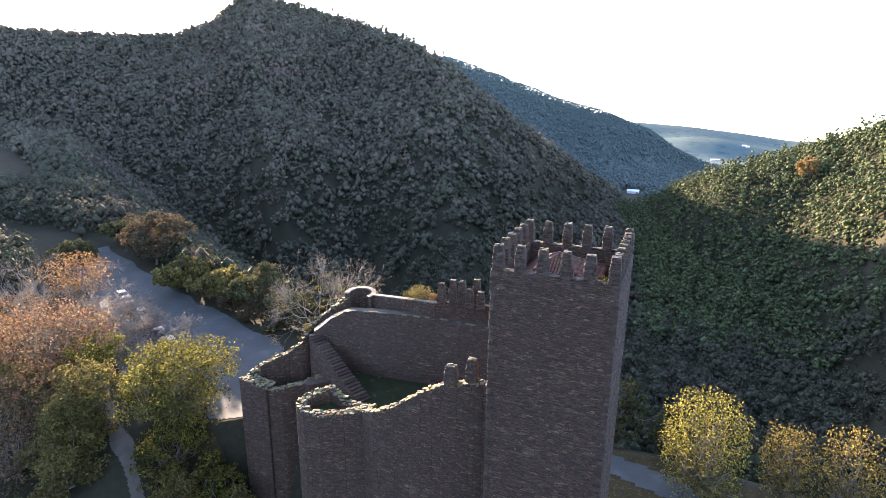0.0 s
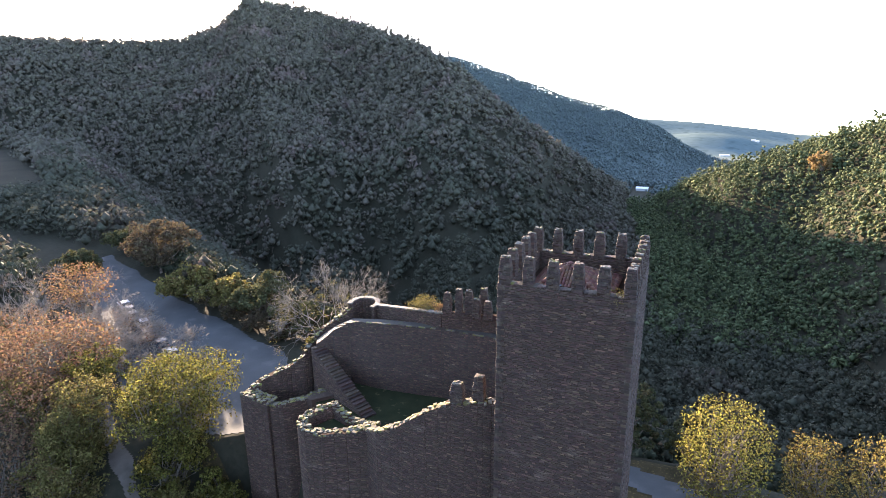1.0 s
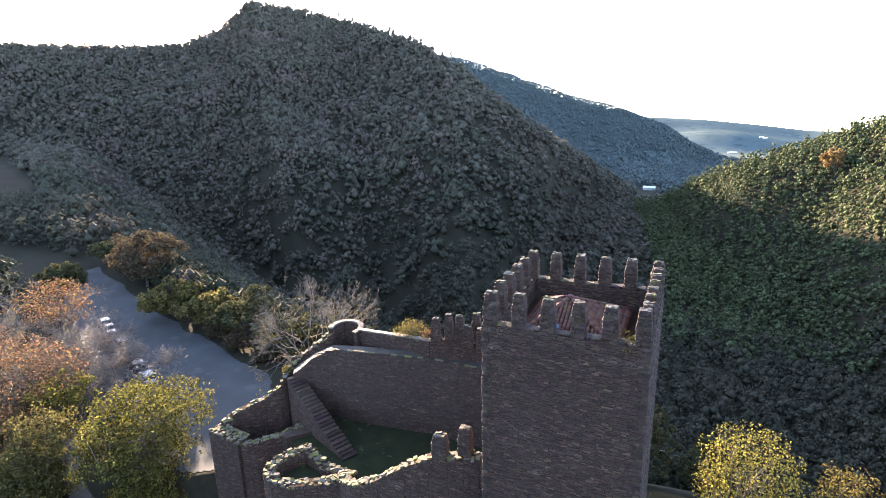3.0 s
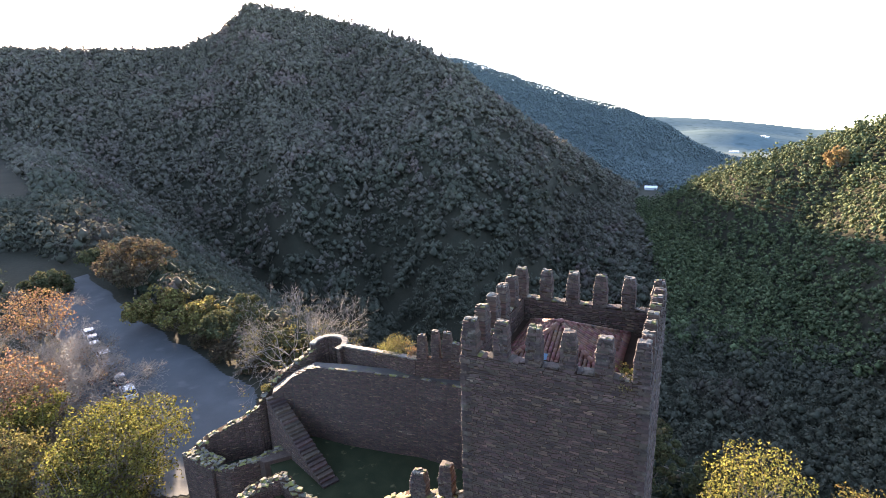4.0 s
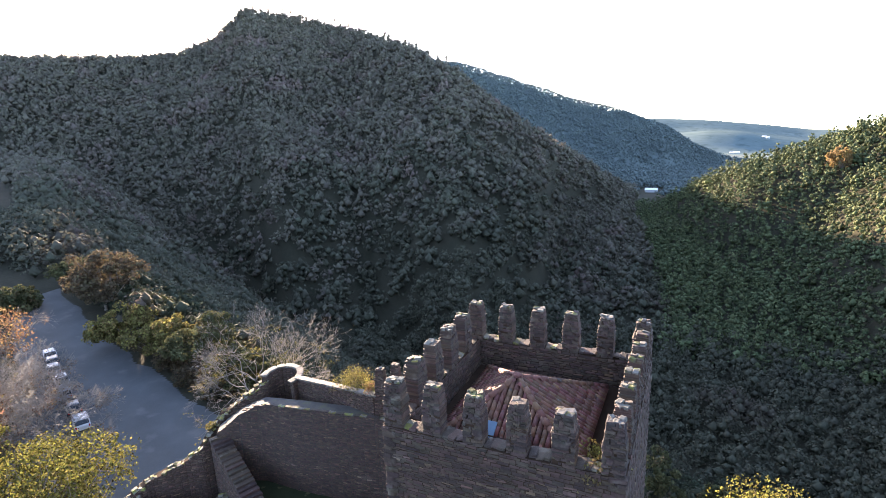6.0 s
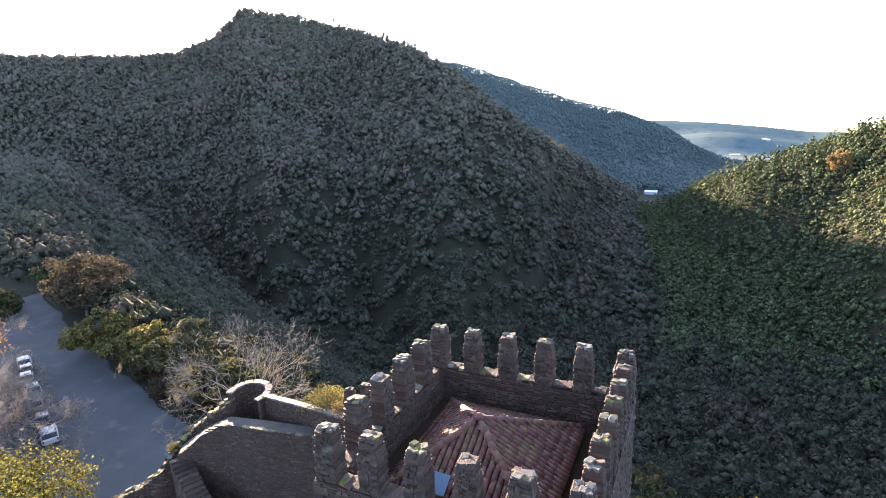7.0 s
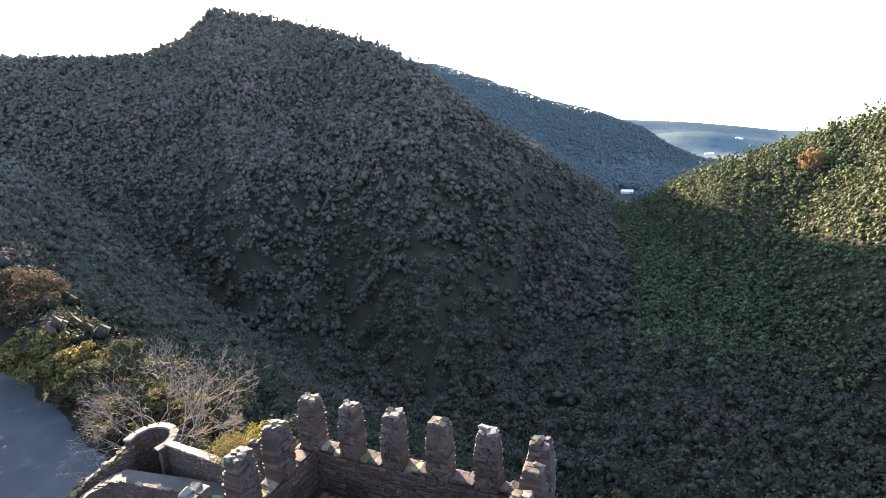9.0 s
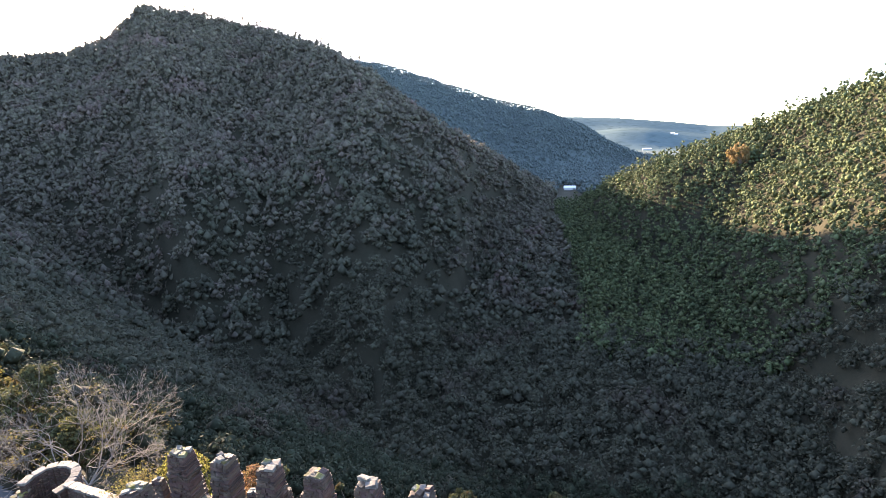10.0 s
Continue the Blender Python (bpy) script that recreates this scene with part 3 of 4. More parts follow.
crest = wall_run("crenellated_parapet", "crenellated parapet of dark schist", [(-21.7, 49.4, 19.2), (-19.0, 49.9, 19.3), (-15.5, 50.1, 19.4), (-10.5, 49.9, 19.5)], 0.5, 15.0, ragged=0.0)
for x, y, z, h, w in ((-21.2, 49.5, 19.1, 2.05, 0.8), (-20.05, 49.7, 19.2, 2.4, 0.72), (-19.1, 49.9, 19.25, 2.3, 0.8), (-17.95, 48.95, 19.2, 2.0, 0.75), (-16.85, 49.05, 19.2, 1.9, 0.75), (-17.75, 50.4, 19.3, 2.5, 0.75), (-15.6, 49.9, 19.3, 2.0, 0.8), (-14.0, 50.1, 19.3, 2.2, 0.8), (-12.6, 50.0, 19.4, 2.2, 0.8)):
    merlon(crest, (x, y, z), 0.1, w, 0.5, h + rng.uniform(-0.05, 0.05))
arc = [(-31.7 + 1.5 * math.cos(radians(t)), 51.0 + 1.5 * math.sin(radians(t)), 18.0 + 0.1 * math.sin(radians(t))) for t in range(205, -21, -15)]
wall_run("turret", "small round watch turret with pale coping ring", arc, 0.42, 12.0, cap=1, cap_kind="dressed", ragged=0.0)
bm = bmesh.new()
prism(bm, ((-34, 49), (-33.2, 46.5), (-33.5, 43.6), (-28, 39.2), (-22, 37.2), (-20, 35.6), (-10.5, 35.6), (-10.5, 48.2), (-21, 48.9), (-29, 48.4)), -14.0, 10.0)
tagged(part("courtyard_floor", bm, GRASS), "dark mown grass of the castle courtyard", "grass", kind="structure")
bm = bmesh.new()
prism(bm, ((-39.8, 42.2), (-37, 41.8), (-34, 43.8), (-33, 47), (-35.6, 48), (-36.4, 46.2)), -12.0, 8.3)
tagged(part("gate_floor", bm, SOIL), "dark earth floor of the gate passage", "ground", kind="structure")
bm = bmesh.new()
prism(bm, ((-34.4, 43.0), (-33.2, 42.8), (-31.2, 45.0), (-32.6, 47.0)), -12.0, 10.35)
tagged(part("landing_floor", bm, PIECE), "worn stone landing at the foot of the wall stair", "landing", kind="structure")
stair = thing("stone_stair", "steep worn stone stair along the courtyard wall", "stairs")
A0, A1 = Vector((-35.0, 46.6, 14.3)), Vector((-26.6, 43.0, 10.0))
count = 24
dirn = (A1 - A0) / count
flat = Vector((dirn.x, dirn.y, 0)).normalized()
sidev = Vector((-flat.y, flat.x, 0))
stair_base = wall_run("stair_wall", "rough schist mass below the stair", [tuple(A0 + Vector((0, 0, -0.16))), tuple(A1 + Vector((0, 0, -0.16)))], 1.3, 7.5, ragged=0.0)
for k in range(count):
    bm = bmesh.new()
    p = A0 + dirn * k + Vector((0, 0, rng.uniform(-0.02, 0.02)))
    q = p + Vector((dirn.x, dirn.y, 0)) * rng.uniform(1.1, 1.3)
    e = [Vector(rng.uniform(-0.04, 0.04, 3)) for _ in range(4)]
    wv = sidev * rng.uniform(0.66, 0.74)
    prism(bm, [tuple((v.x + d.x, v.y + d.y)) for v, d in zip((p - wv, q - wv, q + wv, p + wv), e)], p.z - 0.34, [p.z + d.z * 0.6 for d in e])
    bmesh.ops.bevel(bm, geom=bm.edges[:], offset=0.02, segments=1, affect="EDGES")
    part("step", bm, PIECE, stair)

# paving along the inner edge of the wall walk
walk_edge = np.array(((-33.0, 47.6), (-31.6, 48.1), (-28.4, 48.05), (-24.0, 48.55), (-21.3, 48.95), (-16.4, 48.65), (-11.0, 48.2)))
walk_z = np.array((16.3, 16.95, 17.35, 17.45, 17.5, 17.6, 17.7))
gone = np.concatenate([[0], np.cumsum(np.linalg.norm(np.diff(walk_edge, axis=0), axis=1))])
paving = thing("wall_walk_edging", "row of rough paving slabs edging the wall walk", "paving")
s = 0.2
while s < gone[-1] - 0.2:
    w = rng.uniform(0.3, 0.7)
    x, y, z = np.interp(s, gone, walk_edge[:, 0]), np.interp(s, gone, walk_edge[:, 1]), np.interp(s, gone, walk_z)
    x2, y2 = np.interp(s + 0.1, gone, walk_edge[:, 0]), np.interp(s + 0.1, gone, walk_edge[:, 1])
    piece("paving_slab", BLOCK if rng.random() < 0.7 else MOSSBLOCK, paving, (x, y, z + 0.02), (w, rng.uniform(0.2, 0.3), 0.09), math.atan2(y2 - y, x2 - x) + rng.uniform(-0.08, 0.08))
    s += w + 0.02

# ---- woods ----
def leaf_mat(name, low, high, scale, island=0.3, through_light=0.35, spots=None, patch=0.0):
    return mat(name, low, high, scale, scale * 9, 0.9, 0.0, shine=0.12, island=island, through_light=through_light, spots=spots, spot_scale=patch or scale * 2.2, spot_at=0.56)


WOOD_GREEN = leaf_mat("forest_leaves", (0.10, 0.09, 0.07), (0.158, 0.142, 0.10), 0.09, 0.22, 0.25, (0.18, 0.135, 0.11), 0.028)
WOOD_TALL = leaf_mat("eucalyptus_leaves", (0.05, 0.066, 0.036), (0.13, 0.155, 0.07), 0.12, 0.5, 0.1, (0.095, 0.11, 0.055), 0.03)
# darker leaf copy: the valley's shade is put into its colour
WOOD_VALE_SHADED = leaf_mat("shaded_valley_leaves", (0.066, 0.067, 0.048), (0.112, 0.112, 0.074), 0.08, 0.2, 0.25, (0.10, 0.08, 0.062), 0.03)
# far leaves have the air haze mixed into their colour
WOOD_FAR_HAZED = leaf_mat("hazed_far_leaves", (0.09, 0.122, 0.118), (0.118, 0.152, 0.142), 0.03, 0.12, 0.1)
# leaves of the closest woods, darkened to hold the bank's shade in their colour
WOOD_CLOSE_SHADED = leaf_mat("shaded_bank_leaves", (0.03, 0.038, 0.025), (0.06, 0.068, 0.04), 0.15, 0.35, 0.15, (0.085, 0.065, 0.048), 0.05)
BARK = mat("bark", (0.09, 0.07, 0.05), (0.24, 0.20, 0.16), 4, 30, 0.9, 0.5, 0.02)
PALE_BARK = mat("pale_bark", (0.13, 0.108, 0.088), (0.28, 0.24, 0.20), 4, 30, 0.85, 0.4, 0.02)


def leaf_cloud(centres, radii, per, size, flatten=0.85, seed=1, bottom=-0.45, up=0.0, ruffle=0.6, spike=0.0):
    """Leaf sprays: per quads round each centre on a rough ellipsoid. Arrays of verts and faces."""
    r = np.random.default_rng(seed)
    n = len(centres)
    d = r.normal(size=(n, per, 3))
    d /= np.linalg.norm(d, axis=2, keepdims=True)
    d[..., 2] = np.where(d[..., 2] < bottom, -d[..., 2] * 0.6, d[..., 2])
    lump = 1 + 0.22 * np.sin(d[..., 0:1] * 5 + r.uniform(0, 6, (n, 1, 1))) * np.cos(d[..., 1:2] * 4 + r.uniform(0, 6, (n, 1, 1)))
    rad = np.asarray(radii)[:, None, :] * lump * r.uniform(0.72, 1.05, (n, per, 1))
    c = np.asarray(centres)[:, None, :] + d * rad * np.array((1, 1, flatten))
    if spike:
        c[..., :2] -= (c - np.asarray(centres)[:, None, :])[..., :2] * np.clip(d[..., 2:] * 0.5 + 0.5, 0, 1) * spike
    t = np.cross(d + r.normal(scale=0.55, size=d.shape), r.normal(size=d.shape))
    t /= np.linalg.norm(t, axis=2, keepdims=True) + 1e-9
    nn = d + r.normal(scale=ruffle, size=d.shape) + np.array((0, 0, up))
    b = np.cross(nn, t)
    b /= np.linalg.norm(b, axis=2, keepdims=True) + 1e-9
    s = (np.asarray(size).reshape(-1, 1, 1) if np.ndim(size) else size) * r.uniform(0.6, 1.3, (n, per, 1)) * 0.5
    V = np.stack([c - t * s * 1.35, c - b * s * 0.75 + t * s * 0.15, c + t * s * 1.35, c + b * s * 0.8 - t * s * 0.1], 2).reshape(-1, 3)
    return V, np.arange(len(V)).reshape(-1, 4)


OCTA = np.array(((1, 0, 0), (0, 1, 0), (-1, 0, 0), (0, -1, 0), (0, 0, 1), (0, 0, -1)), float)
OCTA_F = np.array(((0, 1, 4), (1, 2, 4), (2, 3, 4), (3, 0, 4), (1, 0, 5), (2, 1, 5), (3, 2, 5), (0, 3, 5)))


def clump_crowns(bases, width, height, lobes, per, leaf, seed, taper=0.35, low=0.15):
    """Tree crowns at the bases, each of several uneven leafy lobes stacked into a dome and ruffled with sprays. Arrays of verts and triangles."""
    r = np.random.default_rng(seed)
    n = len(bases)
    width, height = np.asarray(width)[:, None], np.asarray(height)[:, None]
    up = (np.arange(lobes) + r.uniform(0.1, 0.9, (n, lobes))) / lobes
    turn = r.uniform(0, 2 * np.pi, (n, 1)) + np.arange(lobes) * 2.4 + r.normal(scale=0.4, size=(n, lobes))
    reach = width * (1 - taper * up) * np.sqrt(np.clip(1 - (up * 1.02) ** 3, 0, 1)) * r.uniform(0.4, 0.75, (n, lobes))
    cen = np.asarray(bases)[:, None, :] + np.stack([np.cos(turn) * reach, np.sin(turn) * reach, height * (low + (0.93 - low) * up)], -1)
    ball = width * r.uniform(0.34, 0.6, (n, lobes)) * (1 - 0.5 * taper * up)
    radii = np.stack([ball, ball, ball * r.uniform(0.75, 1.2, (n, lobes))], -1).reshape(-1, 3)
    cen = cen.reshape(-1, 3)
    core = cen[:, None, :] + OCTA[None] * radii[:, None, :] * r.uniform(0.35, 0.65, (n * lobes, 6, 1)) * (1.0 if per > 10 else 1.3)
    tris = (np.arange(n * lobes)[:, None, None] * 6 + OCTA_F[None]).reshape(-1, 3)
    V, F = leaf_cloud(cen, radii * 1.12, per, leaf, 1.0, seed=seed + 1, up=0.3, ruffle=0.7, bottom=-0.2)
    F = F + core.size // 3
    return np.vstack([core.reshape(-1, 3), V]), np.vstack([tris, F[:, (0, 1, 2)], F[:, (0, 2, 3)]])


# woods by zone: distances, ground per tree, bearings, crown width, height, lobes, sprays a lobe, spray size
ZONES = {"close": (66, 135, 32, -86, 34, 4.4, 7.5, 11, 30, 0.45), "near": (135, 240, 36, -78, 31, 5.0, 8.5, 9, 15, 0.75), "mid": (240, 800, 50, -64, 0, 6.0, 9.0, 6, 6, 1.35),
         "slope": (215, 560, 24, -8, 34, 4.0, 9.0, 7, 6, 1.0), "far": (640, 1600, 100, -32, 12, 8.0, 8.5, 4, 3, 2.6)}


def woods():
    """Places for trees over the slopes that can be seen from above the castle."""
    r = np.random.default_rng(11)
    az_bins = np.arange(-86, 35, 0.5)
    rad = np.concatenate([np.arange(60, 900, 6), np.arange(900, 1700, 15), np.arange(1700, 4500, 40)])
    A, Rr = np.meshgrid(np.radians(az_bins), rad, indexing="ij")
    Zt = terrain(HUB[0] + np.sin(A) * Rr, HUB[1] + np.cos(A) * Rr)
    run = np.maximum.accumulate(np.arctan2(Zt - HUB[2] - 8, Rr), axis=1)
    out = {}
    for kind, (r0, r1, area, a0, a1, *_) in ZONES.items():
        cell = math.sqrt(area)
        rr, az = [], []
        for ring_r in np.arange(r0 + cell / 2, r1, cell):
            count = int(math.radians(a1 - a0) * ring_r / cell)
            az.append(a0 + (np.arange(count) + r.uniform(0, 1) + r.uniform(-0.42, 0.42, count)) * (a1 - a0) / count)
            rr.append(ring_r + cell * r.uniform(-0.42, 0.42, count))
        rr, az = np.concatenate(rr), np.concatenate(az)
        x, y = HUB[0] + rr * np.sin(np.radians(az)), HUB[1] + rr * np.cos(np.radians(az))
        z = terrain(x, y)
        i = np.clip(((az + 86) / 0.5).astype(int), 0, len(az_bins) - 1)
        j = np.clip(np.searchsorted(rad, rr) - 1, 0, len(rad) - 1)
        ok = np.arctan2(z + 12 - HUB[2], rr) > run[i, np.maximum(j - 2, 0)] - 0.01
        level = (y < np.interp(x, EDGE_X, EDGE_Y) + 3) & (x < 32)
        keep_open = (parking_area(x, y) > -5) | ((x > -58) & (y < np.interp(x, (-58, -30, -14, 12, 32), (66, 66, 73, 71, 70))))
        ok &= ~(level & keep_open) & ~((y < 64) & (x > -112))
        divide = np.interp(rr, (240, 500), (-3.0, -6.0))
        if kind == "mid":
            ok &= az < divide
        if kind == "slope":
            ok &= az >= divide
        if kind == "far":
            ok &= (rr > np.interp(az, *RIDGES[0][0]) + 60) & ~((az > -23.5) & (az < -7.5) & (rr > 1490))
        ok &= ~((az > -6.2) & (az < -3.4) & (rr > 560) & (rr < 790))
        out[kind] = np.stack([x, y, z], -1)[ok]
    return out


W = woods()
r = np.random.default_rng(5)
for kind, (_, _, _, _, _, wide, tall, lobes, per, leaf) in ZONES.items():
    P = W[kind]
    bearing = np.degrees(np.arctan2(P[:, 0] - HUB[0], P[:, 1] - HUB[1])) + r.normal(scale=5.0 if kind in ("close", "near") else 0.5, size=len(P))
    away = np.hypot(P[:, 0] - HUB[0], P[:, 1] - HUB[1])
    # valley trees and nearer ones take the leaves darkened for shade
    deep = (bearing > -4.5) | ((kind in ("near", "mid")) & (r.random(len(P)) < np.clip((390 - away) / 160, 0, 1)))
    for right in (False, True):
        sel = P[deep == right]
        if kind in ("slope", "far"):
            sel = P if right else P[:0]
        if not len(sel):
            continue
        k = r.uniform(0.6, 1.35, len(sel))
        slim = kind == "slope"
        stretch = r.uniform(0.75, 1.2, len(sel)) * (1.0 + 0.5 * (r.random(len(sel)) < 0.35) if slim else 1.0)
        V, F = clump_crowns(sel - np.array((0, 0, 1.2)), wide * k / np.sqrt(stretch), tall * np.sqrt(k) * stretch, lobes, per, leaf, len(sel), taper=0.55 if slim else 0.3)
        tagged(part("woodland", (V, F), WOOD_FAR_HAZED if kind == "far" else WOOD_CLOSE_SHADED if kind == "close" else WOOD_TALL if slim else WOOD_VALE_SHADED if right else WOOD_GREEN),
               "tall evergreen woodland on a steep slope" if slim else "woods on distant hills with blue-green haze put into their colour" if kind == "far" else "dark green woodland in the valley, shade put into its colour" if right else "dense dark green autumn woodland on the slopes", "woods", kind="stuff")


class Tubes:
    """Tapered limbs, joined."""

    def __init__(self):
        self.v, self.f = [], []

    def add(self, points, radii, sides=5):
        base = len(self.v)
        for i, (p, q) in enumerate(zip(points, radii)):
            a, b = points[max(i - 1, 0)], points[min(i + 1, len(points) - 1)]
            d = (Vector(b) - Vector(a)).normalized()
            e = d.orthogonal().normalized()
            g = d.cross(e)
            for k in range(sides):
                t = 2 * math.pi * k / sides
                self.v.append(tuple(Vector(p) + (e * math.cos(t) + g * math.sin(t)) * q))
        for i in range(len(points) - 1):
            for k in range(sides):
                m = (k + 1) % sides
                self.f.append((base + i * sides + k, base + i * sides + m, base + (i + 1) * sides + m, base + (i + 1) * sides + k))

    def data(self):
        return np.array(self.v), np.array(self.f)


def wander(a, b, r, steps=4, off=0.08):
    a, b = Vector(a), Vector(b)
    ln = (b - a).length
    return [a.lerp(b, i / steps) + (Vector(r.normal(size=3)) * ln * off if 0 < i < steps else Vector((0, 0, 0))) for i in range(steps + 1)]


def leafy_tree(name, label, base, top, radius, leaves, leaf=0.26, clusters=60, per=95, seed=1, low=0.2, bark=None, group="", flat=1.0, airy=0, lobes=15):
    """A broad-leaved tree: tapered trunk, limbs, and a crown of many leaf sprays with gaps."""
    r = np.random.default_rng(seed)
    x, y, z = base
    hgt = top - z
    t = thing(name, label, "tree", group)
    t.location = base
    c0 = np.array((0, 0, hgt * (low + (1 - low) / 2)))
    half = hgt * (1 - low) / 2
    ld = r.normal(size=(lobes, 3))
    ld /= np.linalg.norm(ld, axis=1)[:, None]
    lobe = c0 + ld * np.array((radius, radius * flat, half)) * r.uniform(0.42, 0.72, (lobes, 1))
    d = r.normal(size=(clusters, 3))
    d /= np.linalg.norm(d, axis=1)[:, None]
    of = r.integers(0, lobes, clusters)
    cen = lobe[of] + d * r.uniform(0.55, 1, (clusters, 1)) ** 0.5 * (r.uniform(0.26, 0.46, lobes)[of])[:, None] * np.array((radius, radius * flat, min(half, radius * 1.2)))
    cen[:, 2] = np.maximum(cen[:, 2], hgt * low * 0.6 + 0.3)
    size = radius * r.uniform(0.07, 0.19, clusters)
    if airy:
        e = r.normal(size=(airy, 3))
        e /= (np.abs(e) ** 3).sum(1)[:, None] ** (1 / 3)
        e = e * r.uniform(0.12, 1, (airy, 1)) ** 0.42 * np.array((radius * 0.96, radius * 0.96 * flat, half * 0.98))
        e *= 1 + 0.1 * np.sin(e[:, 2:] * 1.9 + seed) * np.cos(e[:, :1] * 1.4)
        cen, size = c0 + e, np.full(airy, 0.12)
    V, F = leaf_cloud(cen, np.stack([size, size, size * 0.8], -1), per, leaf, 1.0, seed=seed + 50, bottom=-0.9, ruffle=1.0)
    tub = Tubes()
    w = max(0.14, hgt * 0.022)
    fork = Vector((0, 0, hgt * (low * 0.6 + 0.12)))
    tub.add(wander((0, 0, -0.4), fork, r, 3, 0.03), [w * 1.3, w * 1.1, w, w * 0.9])
    part("trunk", tub.data(), bark or BARK, t)
    tub = Tubes()
    for i in r.permutation(len(cen))[:max(10, clusters // 3)]:
        tub.add(wander(fork * r.uniform(0.7, 1.0), cen[i], r), [w * 0.55, w * 0.4, w * 0.28, w * 0.16, 0.015], 4)
    part("branch_frame", tub.data(), bark or BARK, t)
    part("crown", (V, F), leaves, t)
    return t


def bare_tree(name, label, base, top, radius, seed=1, leaves=None, count=260, bark=None, fine=6):
    """A leafless tree of many fine forking twigs; leaves: a thin rest of foliage."""
    r = np.random.default_rng(seed)
    hgt = top - base[2]
    t = thing(name, label, "tree")
    t.location = base
    tub, tips = Tubes(), []
    w = hgt * 0.02

    def grow(p, d, ln, rad, depth):
        q = p + d * ln
        mid = p.lerp(q, 0.5) + Vector(r.normal(size=3)) * ln * 0.07
        tub.add([p, mid, q], [rad, rad * 0.8, rad * 0.6], 4 if depth < 4 else 3)
        if depth >= fine:
            tips.append(q)
            return
        for _ in range(3 if depth < 3 else r.integers(2, 4)):
            n = (d + Vector(r.normal(size=3)) * 0.48 + Vector((0, 0, 0.06))).normalized()
            grow(q, n, ln * r.uniform(0.62, 0.85), max(rad * 0.6, 0.014), depth + 1)

    trunk = Tubes()
    fork = Vector((0, 0, hgt * 0.16))
    trunk.add(wander((0, 0, -0.4), fork, r, 3, 0.03), [w * 1.4, w * 1.2, w * 1.1, w])
    part("trunk", trunk.data(), bark or PALE_BARK, t)
    for k in range(7):
        a = 2 * math.pi * (k + r.uniform(-0.2, 0.2)) / 7
        grow(fork.copy(), Vector((math.cos(a) * radius / hgt * 1.3, math.sin(a) * radius / hgt * 1.3, 0.75)).normalized(), hgt * 0.25, w * 0.36, 2)
    v, f = tub.data()
    ext = np.abs(v[:, :2]).max()
    v = v * np.array((radius / ext, radius / ext, 1)) if ext else v
    v[:, 2] *= hgt / v[:, 2].max()
    part("branch_crown", (v, f), bark or PALE_BARK, t)
    if leaves:
        cen = v[r.integers(0, len(v), count)] * np.array((1, 1, 0.8))
        V, F = leaf_cloud(cen, np.full((count, 3), 0.7), 14, 0.15, 1.0, seed=seed)
        part("leaves", (V, F), leaves, t)
    return t


YELLOW = leaf_mat("yellow_leaves", (0.085, 0.082, 0.025), (0.31, 0.275, 0.065), 0.9, 0.75, 0.45, (0.13, 0.10, 0.045))
LIME = leaf_mat("lime_leaves", (0.042, 0.046, 0.014), (0.19, 0.17, 0.04), 0.6, 0.8, 0.35, (0.085, 0.072, 0.026))
RUSSET = leaf_mat("russet_leaves", (0.085, 0.052, 0.032), (0.27, 0.155, 0.09), 0.5, 0.65, 0.35, (0.15, 0.115, 0.045))
OLIVE = leaf_mat("olive_leaves", (0.075, 0.068, 0.025), (0.195, 0.165, 0.055), 0.3, 0.55, 0.35, (0.13, 0.09, 0.038))
ORANGE = leaf_mat("orange_leaves", (0.12, 0.07, 0.036), (0.27, 0.16, 0.085), 0.4, 0.55, 0.35, (0.16, 0.125, 0.045))
GOLDEN = leaf_mat("golden_leaves", (0.11, 0.085, 0.03), (0.31, 0.235, 0.065), 0.8, 0.75, 0.45, (0.15, 0.095, 0.045))
MUTED = leaf_mat("muted_green_leaves", (0.045, 0.05, 0.024), (0.105, 0.105, 0.046), 0.25, 0.4, 0.25, (0.10, 0.075, 0.036))
AMBER = leaf_mat("amber_leaves", (0.25, 0.165, 0.075), (0.40, 0.28, 0.13), 0.4, 0.3, 0.4, (0.32, 0.24, 0.10))
BROWN = leaf_mat("brownish_leaves", (0.062, 0.048, 0.030), (0.125, 0.092, 0.055), 0.25, 0.4, 0.25, (0.075, 0.075, 0.036))


def on_ground(x, y):
    return (x, y, float(terrain(x, y)) - 0.05)


# by the car park
leafy_tree("oak_tree", "broad yellow-green autumn oak beside the car park", on_ground(-50.5, 40.5), 13.4, 7.6, LIME, 0.2, 420, 52, 1, 0.0, lobes=26)
leafy_tree("maple_tree", "tall russet autumn tree with thinning leaves", on_ground(-74, 41.5), 12.4, 8.0, RUSSET, 0.24, 160, 2, 2, 0.0, airy=5200)
leafy_tree("maple_tree", "orange-tipped autumn tree losing its leaves", on_ground(-94, 60), 12.6, 5.0, ORANGE, 0.26, 60, 2, 3, 0.2, airy=1500)
leafy_tree("oak_tree", "brownish yellow-green tree beside the footpath", on_ground(-59, 35.5), 11.3, 5.6, OLIVE, 0.2, 300, 48, 4, 0.0, lobes=22)
leafy_tree("oak_tree", "small russet tree on the bank", on_ground(-66, 35.0), 9.0, 5.0, RUSSET, 0.22, 80, 2, 15, 0.0, airy=2800)
